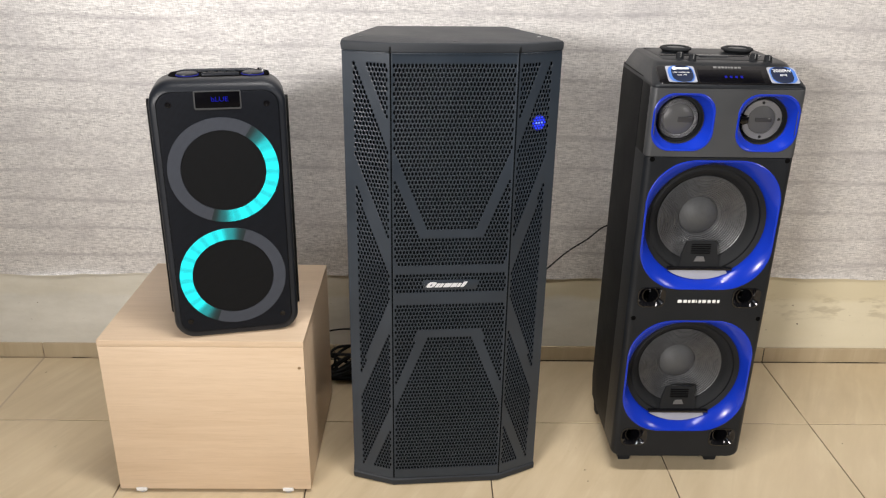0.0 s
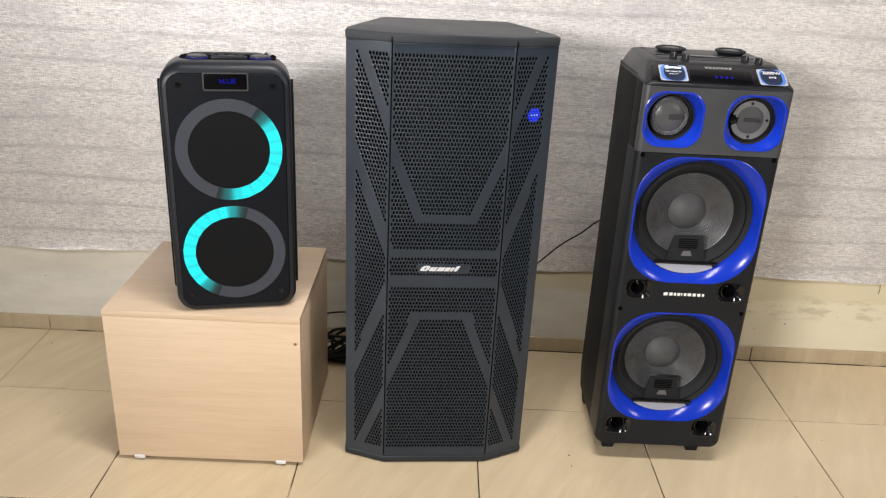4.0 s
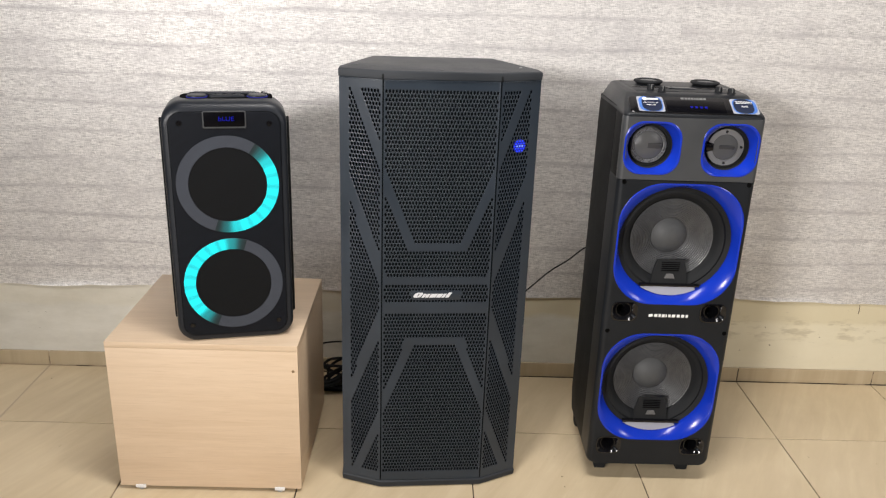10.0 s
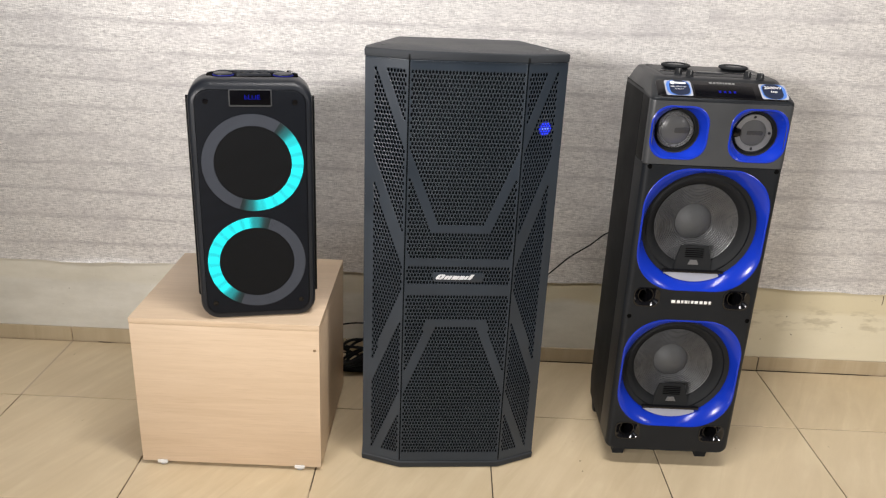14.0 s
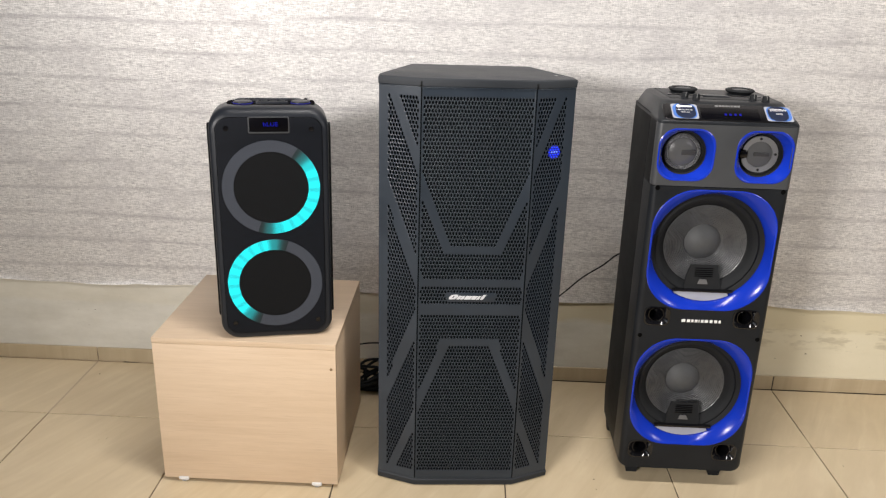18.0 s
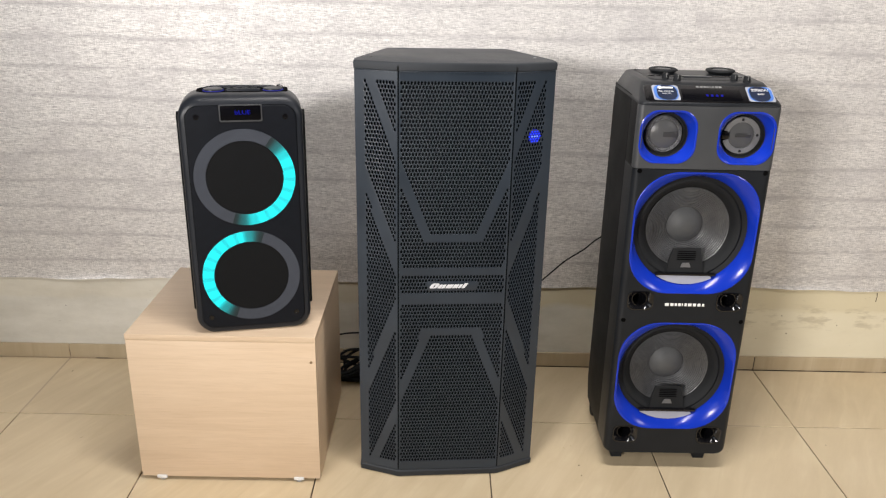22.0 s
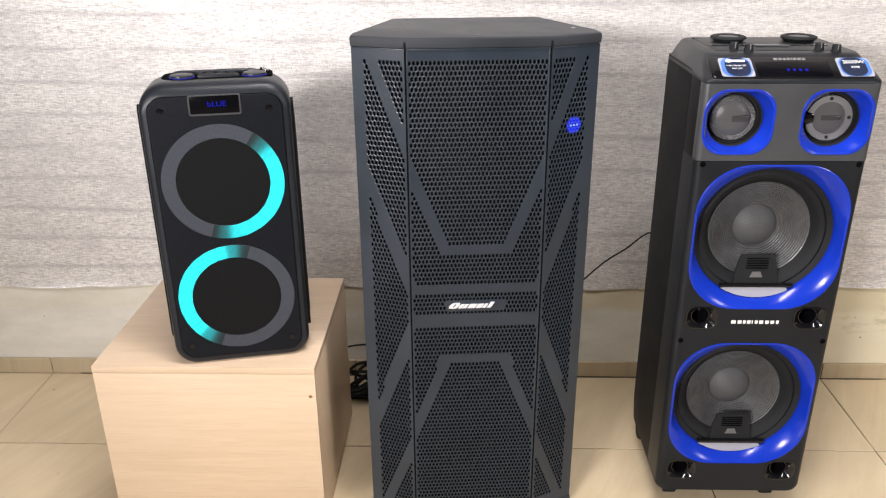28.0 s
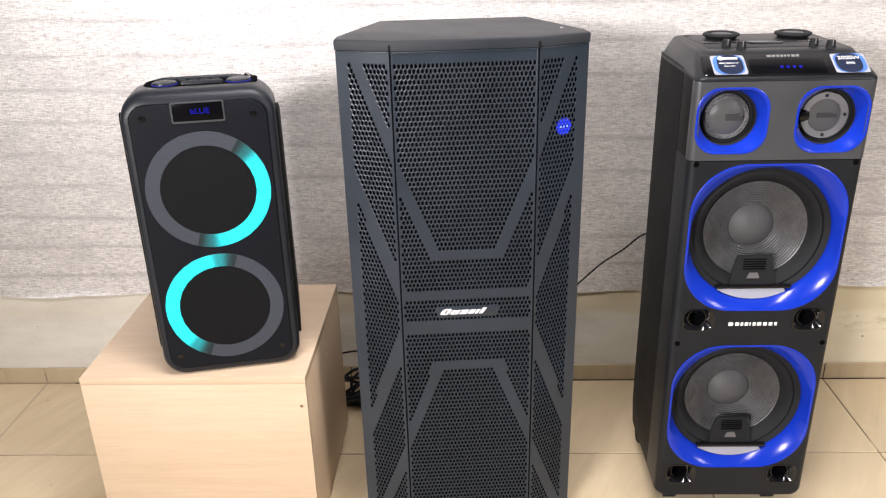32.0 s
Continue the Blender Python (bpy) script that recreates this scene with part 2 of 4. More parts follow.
TILE, GROUT, PAINT, PAPER, WOOD = tile_material(), grout_material(), paint_material(), wallpaper_material(), wood_material()
# paint of the unseen walls and ceiling, dark so that little light bounces
ROOM = plain_paint("grey_room_paint", (0.16, 0.16, 0.16))
PA_COAT = plastic("dark_slate_textured_coat", (0.0205, 0.0235, 0.0278), 0.5, 1200, 0.3)
PA_GRILLE = plastic("slate_grille_enamel", (0.0140, 0.0214, 0.0318), 0.34, 1500, 0.1, spec=0.5, dust=0.3)
FOAM = plastic("black_foam", (0.0048, 0.0058, 0.0072), 0.98, 500, 0.5, spec=0.05)
SOFT_BLACK = plastic("soft_black_plastic", (0.008, 0.0095, 0.0118), 0.4)
SIDE_BLACK = plastic("matt_black_plastic", (0.0050, 0.0055, 0.0062), 0.55, spec=0.12)
GLOSS_BLACK = plastic("gloss_black_plastic", (0.004, 0.004, 0.005), 0.12, relief=0.0, spec=0.5)
DARK_SATIN = plastic("dark_satin_plastic", (0.040, 0.0425, 0.046), 0.38, spec=0.5)
BLUE = plastic("gloss_blue_plastic", (0.005, 0.028, 0.37), 0.20, relief=0.0, dust=0.1, spec=0.34)
SURROUND = plastic("black_foam_surround", (0.010, 0.0108, 0.0118), 0.75, 700, 0.3, spec=0.2)
RUBBER = plastic("black_rubber", (0.0095, 0.0105, 0.012), 0.7)
CONE = cone_material()
METAL_RING = plastic("pale_grey_ring", (0.155, 0.155, 0.153), 0.4)
WHITE = plastic("white_plastic", (0.75, 0.75, 0.74), 0.35, relief=0.0, dust=0.0)
SILVER = plastic("silver_print", (0.58, 0.59, 0.61), 0.3, relief=0.0, dust=0.0)
PALE = plastic("pale_grey_film", (0.30, 0.31, 0.35), 0.25, relief=0.0)
CAP = mesh_cloth("silver_mesh_dust_cap", (0.080, 0.082, 0.084), (0.032, 0.035, 0.037), 0.0026, 0.58, 0.4)
CLOTH = mesh_cloth("black_perforated_front", (0.0086, 0.0106, 0.0152), (0.0022, 0.0025, 0.0035), 0.0022, 0.5, 0.12)
CENTRE = mesh_cloth("black_perforated_centre", (0.0058, 0.0068, 0.0085), (0.002, 0.002, 0.002), 0.0022, 0.55)
RING_OFF = mesh_cloth("grey_light_ring", (0.056, 0.063, 0.079), (0.036, 0.040, 0.050), 0.0022, 0.45)
GLOW_RGB = (0.0, 0.80, 0.84)


def lit_ring(mid, half):
    """A diffuser lit by a row of lamps behind it, fading out at both ends of the lit stretch."""
    n = Nodes("lit_cyan_ring", 0.6, 0, (0.02, 0.03, 0.032), 0.1)
    turned = n.node("ShaderNodeMapping", 0, Vector=n.node("ShaderNodeTexCoord", "Object"), Rotation=(0, radians(mid), 0))
    x, z = n.node("ShaderNodeSeparateXYZ", "X", Vector=turned), n.node("ShaderNodeSeparateXYZ", "Z", Vector=turned)
    ang = n.math("MULTIPLY", n.math("ABSOLUTE", n.math("ARCTAN2", z, x)), 180 / math.pi)
    fade = n.math("POWER", n.grey(ang, half - 14, half + 15, 1.0, 0.0), 2.0)
    dots = n.grey(n.math("COSINE", n.math("MULTIPLY", ang, 0.42)), -1.0, 1.0, 0.8, 1.25)
    v = n.node("ShaderNodeTexVoronoi", 0, (("feature", "F1"),), Vector=n.coords((1, 0.01, 1)), Scale=1.0 / 0.0022, Randomness=0.0)
    dots = n.math("MULTIPLY", dots, n.grey(v, 0.25, 0.5, 1.12, 0.62))
    n.set(n.b, "Emission Color", (*GLOW_RGB, 1))
    n.set(n.b, "Emission Strength", n.math("MULTIPLY", n.math("MULTIPLY", fade, dots), 1.35))
    return n.m


BLUE_LED = glow("blue_led", (0.02, 0.05, 1.0), 1.3)
BADGE = glow("blue_badge_ground", (0.01, 0.02, 0.8), 0.55)
BLUE_DIM = glow("dim_blue_led", (0.015, 0.02, 1.0), 0.36)
LED_CORE = glow("pale_blue_led", (0.20, 0.32, 1.0), 1.3)
STEEL_DARK = plastic("dark_steel", (0.11, 0.11, 0.112), 0.3, relief=0.0)
STEEL = plastic("dull_steel", (0.30, 0.30, 0.30), 0.3, relief=0.0)
SCREW = plastic("black_screw", (0.02, 0.02, 0.02), 0.3, relief=0.0)
# near-black that paints the shade inside gaps and openings that are not hollowed out
RECESS_SHADE = plastic("recess_shade_black", (0.0015, 0.0015, 0.0015), 0.9, relief=0.0, spec=0.02)
NAVY = plastic("dark_sticker_print", (0.012, 0.018, 0.04), 0.25, relief=0.0)
SKY = plastic("light_blue_sticker_print", (0.06, 0.15, 0.45), 0.25, relief=0.0)


# ---- building helpers ----
def thing(name, m, label, category, group=""):
    ob = new(name)
    ob.matrix_world = m
    ob.empty_display_size = 0.1
    return tagged(ob, label, category, group)


def part(name, bm, material, parent, label="", smooth=True, sharp=35.0):
    me = bpy.data.meshes.new(name)
    bm.to_mesh(me)
    bm.free()
    me.materials.append(material)
    if smooth:
        for p in me.polygons:
            p.use_smooth = True
        me.set_sharp_from_angle(angle=radians(sharp))
    ob = new(name, me)
    ob.parent = parent
    return tagged(ob, label)


def block(x0, x1, y0, y1, z0, z1, bevel=0.0, segments=2):
    bm = bmesh.new()
    bmesh.ops.create_cube(bm, size=1)
    for v in bm.verts:
        v.co = Vector(((x0 + x1) / 2 + v.co.x * (x1 - x0), (y0 + y1) / 2 + v.co.y * (y1 - y0), (z0 + z1) / 2 + v.co.z * (z1 - z0)))
    if bevel:
        bmesh.ops.bevel(bm, geom=bm.edges[:], offset=bevel, segments=segments, affect="EDGES", profile=0.5)
    return bm


def rounded(w, h, r, n=8, rt=None):
    """Outline of a rounded rectangle about the origin, counter-clockwise; rt: another radius for the two upper corners."""
    rt = r if rt is None else rt
    out = []
    for k, (sx, sz, rr) in enumerate(((1, 1, rt), (-1, 1, rt), (-1, -1, r), (1, -1, r))):
        for i in range(n + 1):
            a = radians(90 * k + 90 * i / n)
            out.append((sx * (w / 2 - rr) + rr * math.cos(a), sz * (h / 2 - rr) + rr * math.sin(a)))
    return out


def loft(rings, close_first=True, close_last=True):
    """Skin over rings of equally many 3D points."""
    bm = bmesh.new()
    rows = [[bm.verts.new(p) for p in ring] for ring in rings]
    for a, b in zip(rows, rows[1:]):
        for i in range(len(a)):
            j = (i + 1) % len(a)
            bm.faces.new((a[i], a[j], b[j], b[i]))
    if close_first:
        bm.faces.new(rows[0][::-1])
    if close_last:
        bm.faces.new(rows[-1])
    bmesh.ops.recalc_face_normals(bm, faces=bm.faces[:])
    return bm


def lathe(profile, n=48, start=0.0, end=360.0, closed=False):
    """Turn a profile of (radius, y) round the y axis; y grows towards the back."""
    bm = bmesh.new()
    full = abs(end - start) >= 360
    steps = n if full else n + 1
    rows = []
    for k in range(steps):
        a = radians(start + (end - start) * k / n)
        rows.append([bm.verts.new((r * math.cos(a), y, r * math.sin(a))) for r, y in profile])
    for k in range(n):
        a, b = rows[k], rows[(k + 1) % steps]
        for i in range(len(profile) - (0 if closed else 1)):
            j = (i + 1) % len(profile)
            bm.faces.new((a[i], a[j], b[j], b[i]))
    if not full and closed:
        bm.faces.new(rows[0])
        bm.faces.new(rows[-1][::-1])
    bmesh.ops.remove_doubles(bm, verts=bm.verts[:], dist=1e-6)
    bmesh.ops.recalc_face_normals(bm, faces=bm.faces[:])
    return bm


def upright(profile, n=32):
    """Turn a profile of (radius, z) round the z axis."""
    bm = lathe([(r, -z) for r, z in profile], n)
    bm.transform(Matrix(((1, 0, 0, 0), (0, 0, 1, 0), (0, -1, 0, 0), (0, 0, 0, 1))))
    bmesh.ops.recalc_face_normals(bm, faces=bm.faces[:])
    return bm


def moved(bm, x=0, y=0, z=0, rx=0, ry=0, rz=0):
    bm.transform(pose(x, y, z, rx, ry, rz))
    return bm


def joined(*parts):
    bm = bmesh.new()
    for p in parts:
        me = bpy.data.meshes.new("tmp")
        p.to_mesh(me)
        p.free()
        bm.from_mesh(me)
        bpy.data.meshes.remove(me)
    return bm


def plate(outline, holes, y0, y1, edge=0.0, edge_z=None):
    """An upright plate in x and z with openings, its front at y0, with a chamfered rim."""
    bm = bmesh.new()
    cx = sum(p[0] for p in outline) / len(outline)
    cz = sum(p[1] for p in outline) / len(outline)
    wx = max(abs(p[0] - cx) for p in outline)
    wz = max(abs(p[1] - cz) for p in outline)
    ez = edge if edge_z is None else edge_z
    inner = [(cx + (x - cx) * (1 - edge / wx), cz + (z - cz) * (1 - ez / wz)) for x, z in outline]
    loops, edges = [], []
    for loop in [inner, *holes]:
        vs = [bm.verts.new((x, y0, z)) for x, z in loop]
        edges += [bm.edges.new((vs[i], vs[(i + 1) % len(vs)])) for i in range(len(vs))]
        loops.append(vs)
    bmesh.ops.triangle_fill(bm, use_beauty=True, use_dissolve=False, edges=edges)
    rims = [(loops[0], [(x, z) for x, z in outline])] + [(vs, h) for vs, h in zip(loops[1:], holes)]
    for k, (vs, flat) in enumerate(rims):
        mids = [vs]
        if k == 0 and edge:
            for q in range(1, 6):
                c, d = math.sin(radians(18 * q)), 1 - math.cos(radians(18 * q))
                mids.append([bm.verts.new((a[0] + (b[0] - a[0]) * c, y0 + edge * d, a[1] + (b[1] - a[1]) * c)) for a, b in zip(inner, outline)])
        mids.append([bm.verts.new((x, y1, z)) for x, z in flat])
        for a, b in zip(mids, mids[1:]):
            for i in range(len(a)):
                j = (i + 1) % len(a)
                bm.faces.new((a[i], a[j], b[j], b[i]))
    bmesh.ops.recalc_face_normals(bm, faces=bm.faces[:])
    return bm


def tube(points, r, n=8):
    """A cable along a smooth curve through points."""
    pts = [Vector(p) for p in points]
    line = []
    for i in range(len(pts) - 1):
        a, b, c, d = pts[max(i - 1, 0)], pts[i], pts[i + 1], pts[min(i + 2, len(pts) - 1)]
        for k in range(8):
            t = k / 8
            line.append(0.5 * (2 * b + (c - a) * t + (2 * a - 5 * b + 4 * c - d) * t * t + (3 * b - a - 3 * c + d) * t ** 3))
    line.append(pts[-1])
    rings = []
    for i, p in enumerate(line):
        d = (line[min(i + 1, len(line) - 1)] - line[max(i - 1, 0)]).normalized()
        u = d.cross(Vector((0.1, 0.3, 1))).normalized()
        w = d.cross(u)
        rings.append([p + r * (math.cos(2 * math.pi * k / n) * u + math.sin(2 * math.pi * k / n) * w) for k in range(n)])
    return loft(rings)


def words(text, size, x, z, y, squash=1.0):
    """Flat letters in the x-z plane, centred on (x, z), facing -y."""
    cu = bpy.data.curves.new("letters", "FONT")
    cu.body, cu.size, cu.align_x, cu.align_y, cu.extrude = text, size, "CENTER", "CENTER", 0.0002
    ob = new("letters", cu)
    bpy.context.view_layer.update()
    me = bpy.data.meshes.new_from_object(ob.evaluated_get(bpy.context.evaluated_depsgraph_get()))
    bm = bmesh.new()
    bm.from_mesh(me)
    bpy.data.objects.remove(ob)
    bpy.data.meshes.remove(me)
    bpy.data.curves.remove(cu)
    bm.transform(Matrix.Translation((x, y, z)) @ Matrix.Diagonal((squash, 1, 1, 1)) @ pose(0, 0, 0, 90))
    return bm


def structure(name, bm, material, label):
    ob = part(name, bm, material, None, smooth=False)
    return tagged(ob, label, kind="structure")


# ---- the room ----
wall = structure("wall_north", block(-3.6, 3.6, 0.793, 0.95, -0.05, 2.8), PAINT, "cream painted wall with stains and an old yellow paint strip")
# unseen shell added to close the room against the world light
structure("wall_south", block(-3.6, 3.6, -4.65, -4.5, -0.05, 2.8), ROOM, "unseen plain grey wall that closes the room")
structure("wall_west", block(-3.75, -3.6, -4.75, 0.95, -0.05, 2.8), ROOM, "unseen plain grey wall that closes the room")
structure("wall_east", block(3.6, 3.75, -4.75, 0.95, -0.05, 2.8), ROOM, "unseen plain grey wall that closes the room")
structure("ceiling", block(-3.75, 3.75, -4.75, 0.95, 2.8, 2.9), ROOM, "unseen plain grey ceiling that closes the room")
floor = structure("floor", block(-3.6, 3.6, -4.5, 0.793, -0.08, -0.0025), GROUT, "beige ceramic tile floor with dark patchy grout")
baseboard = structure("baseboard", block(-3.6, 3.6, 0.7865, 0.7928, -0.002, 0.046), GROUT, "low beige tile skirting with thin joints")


def wallpaper_sheet(x0, x1, low, seed, front):
    """One hung strip with an uneven lower edge that lifts a little from the wall."""
    rnd = random.Random(seed)
    bm = bmesh.new()
    cols = 60
    zs = [0.0, 0.004, 0.02, 0.06, 0.2, 0.8, 2.5]
    back, face = [], []
    for i in range(cols + 1):
        x = x0 + (x1 - x0) * i / cols
        dip = 0.0022 * math.sin(x * 9 + seed) + 0.0016 * math.sin(x * 31 + 2 * seed) + 0.002 * math.copysign(1, math.sin(x * 4.7 + 3 * seed)) + rnd.uniform(-0.0007, 0.0007)
        face.append([bm.verts.new((x, front - 0.0042 * math.exp(-z / 0.007) * (0.6 + 0.4 * math.sin(x * 14)) - 0.0006 * math.sin(x * 5 + z * 7), low + dip + z)) for z in zs])
        back.append([bm.verts.new((v.co.x, v.co.y + 0.0022, v.co.z)) for v in face[-1]])
    for i in range(cols):
        for k in range(len(zs) - 1):
            bm.faces.new((face[i][k], face[i + 1][k], face[i + 1][k + 1], face[i][k + 1]))
            bm.faces.new((back[i][k], back[i][k + 1], back[i + 1][k + 1], back[i + 1][k]))
        bm.faces.new((face[i][0], back[i][0], back[i + 1][0], face[i + 1][0]))
    for i in (0, cols):
        for k in range(len(zs) - 1):
            bm.faces.new((face[i][k], face[i][k + 1], back[i][k + 1], back[i][k]))
    bmesh.ops.recalc_face_normals(bm, faces=bm.faces[:])
    ob = part("wallpaper", bm, PAPER, None)
    return tagged(ob, "silver-grey woven linen wallpaper strip with dark streaks", kind="structure")


for k, (x0, x1, low, front) in enumerate(((-3.58, -2.0152, 0.285, 0.7892), (-2.015, -0.7231, 0.284, 0.7892), (-0.7229, 0.5669, 0.283, 0.7895), (0.5671, 1.8588, 0.292, 0.7889), (1.859, 3.58, 0.29, 0.7892))):
    wallpaper_sheet(x0, x1, low, k + 3, front)


# ---- wooden box ----
def wooden_box():
    t = thing("wooden_box", pose(-0.6605, 0.155, 0), "pale maple laminate storage box standing on white glides", "box")
    w, d, z0, z1, th = 0.2265, 0.427, 0.0105, 0.41, 0.0155
    part("top_panel", block(-w, w, 0.0001, d, z1 - th, z1, 0.0006), WOOD, t)
    part("front_panel", block(-w + 0.0006, w - 0.0006, 0.0, th, z0, z1 - th - 0.0003, 0.0004), WOOD, t)
    for s in (-1, 1):
        part("side_panel", block(min(s * w, s * (w - th)), max(s * w, s * (w - th)), th + 0.0004, d - 0.0004, z0, z1 - th - 0.0006, 0.0008), WOOD, t)
    part("back_panel", block(-w + th, w - th, d - 0.006, d - 0.001, z0 + 0.002, z1 - th - 0.001), WOOD, t)
    part("bottom_panel", block(-w + th + 0.001, w - th - 0.001, th + 0.001, d - 0.008, z0 + 0.003, z0 + th, 0.0006), WOOD, t)
    part("cover_cap", moved(lathe([(0.0, -0.0012), (0.0028, -0.0011), (0.0036, -0.0004), (0.0038, 0.001)], 16), 0.2145, 0, 0.343), PLUG, t)
    for x in (-0.1755, 0.1715):
        for y in (0.004, 0.40):
            front = y - 0.0065
            part("glide", block(x - 0.0125, x + 0.0125, front, y + 0.018, 0.0072, 0.0104, 0.0008) if y > 0.1 else joined(block(x - 0.0125, x + 0.0125, -0.0035, 0.022, 0.0066, 0.0104, 0.0006), block(x - 0.0125, x + 0.0125, -0.0035, -0.0004, 0.0090, 0.0150, 0.0006)), WHITE, t, "white plastic glide")
            part("glide_foot", moved(upright([(0.0, 0.0), (0.0075, 0.0), (0.0088, 0.0015), (0.0088, 0.0068), (0.0, 0.0068)], 20), x, y + 0.003, 0), STEEL, t)


PLUG = plastic("brown_cover_cap", (0.20, 0.13, 0.07), 0.5, relief=0.0)
wooden_box()


# ---- large slatted loudspeaker ----
PITCH_U, PITCH_Z = 0.0073, 0.0092
MID, HALF = 0.5292, 0.1275


def pa_open(s, z):
    """Whether the front is perforated at s metres from its middle line along the folded front."""
    g = z - MID
    h = abs(g)
    if h > 0.4825:
        return False
    if s > HALF - 0.0025:
        if s < HALF + 0.0035 or s > 0.2085:
            return False
        if 0.4860 + 2.65 * (s - 0.2045) < h < 0.4750 + 2.62 * (s - 0.1775):
            return False
        return not 0.2240 + 2.6 * (s - 0.2065) < h < 0.2900 + 2.61 * (s - 0.2050)
    if g > -0.07:
        g += 0.0042
        h = abs(g)
    # two level bars with splayed ends, and the blank field of the nameplate
    if 0.032 < g < 0.051 or -0.034 < g < -0.012 or (abs(g - 0.0095) < 0.0125 and s < 0.0605):
        return False
    if 0.051 <= g < 0.075 and s > 0.118 + 0.5 * (g - 0.0553):
        return False
    if -0.058 < g <= -0.034 and s > 0.118 + 0.6 * (-0.0382 - g):
        return False
    # the V above, the trapezium below
    if g > 0:
        low, high, out, into = 0.1212, 0.1401, 0.1301 + 2.59 * (s - 0.0718), 0.1401 + 2.52 * (s - 0.0525)
    else:
        low, high, out, into = 0.1075, 0.1272, 0.1151 + 2.78 * (s - 0.072), 0.1272 + 2.75 * (s - 0.053)
    if s <= 0.0525:
        return not low < h < high
    return not max(low, out) < h < into


def perforated(width, z0, z1, where):
    """A sheet in x (0 to width) and z of six-sided cells in staggered rows, each with a long six-sided hole where where(u, z) says so."""
    verts, faces, th = [], [], 0.0014
    rows = int((z1 - z0) / PITCH_Z) + 2
    mid_row = MID - (rows // 2) * PITCH_Z
    cols = int(width / PITCH_U) + 2
    left = width / 2 - (cols // 2) * PITCH_U
    six = [(math.sin(radians(60 * k)), math.cos(radians(60 * k))) for k in range(6)]
    half_u, tall = PITCH_U / 2 / math.sin(radians(60)), PITCH_Z / 1.5
    for r in range(-1, rows + 1):
        mz = mid_row + r * PITCH_Z
        for c in range(-1, cols + 1):
            mu = left + c * PITCH_U + (PITCH_U / 2 if r % 2 else 0.0)
            cell = [(min(width, max(0.0, mu + x * half_u)), min(z1, max(z0, mz + z * tall))) for x, z in six]
            if max(p[0] for p in cell) - min(p[0] for p in cell) < 1e-6 or max(p[1] for p in cell) - min(p[1] for p in cell) < 1e-6:
                continue
            n = len(verts)
            verts.extend((x, 0, z) for x, z in cell)
            inside = 0.0035 < mu < width - 0.0035 and z0 + 0.012 < mz < z1 - 0.012
            if not (inside and where(mu, mz)):
                faces.append(tuple(range(n, n + 6)))
                continue
            verts.extend((mu + x * half_u * 0.73, 0.0003, mz + z * tall * 0.79) for x, z in six)
            verts.extend((mu + x * half_u * 0.72, th, mz + z * tall * 0.78) for x, z in six)
            for k in range(6):
                j = (k + 1) % 6
                faces.append((n + k, n + j, n + 6 + j, n + 6 + k))
                faces.append((n + 6 + k, n + 6 + j, n + 12 + j, n + 12 + k))
    me = bpy.data.meshes.new("grille")
    me.from_pydata(verts, [], faces)
    bm = bmesh.new()
    bm.from_mesh(me)
    bpy.data.meshes.remove(me)
    bmesh.ops.dissolve_degenerate(bm, dist=1e-6, edges=bm.edges[:])
    return bm


def pa_outline(grow=0.0):
    pts = [(-0.1275, 0.0), (0.1275, 0.0), (0.2235, 0.0405), (0.2225, 0.075), (0.150, 0.285), (-0.150, 0.285), (-0.2225, 0.075), (-0.2235, 0.0405)]
    return [(x + grow * (1 if x > 0 else -1) * (1.0 if abs(x) > 0.13 else 0.4), y + grow * (1 if y > 0.2 else (-1 if y < 0.06 else 0))) for x, y in pts]


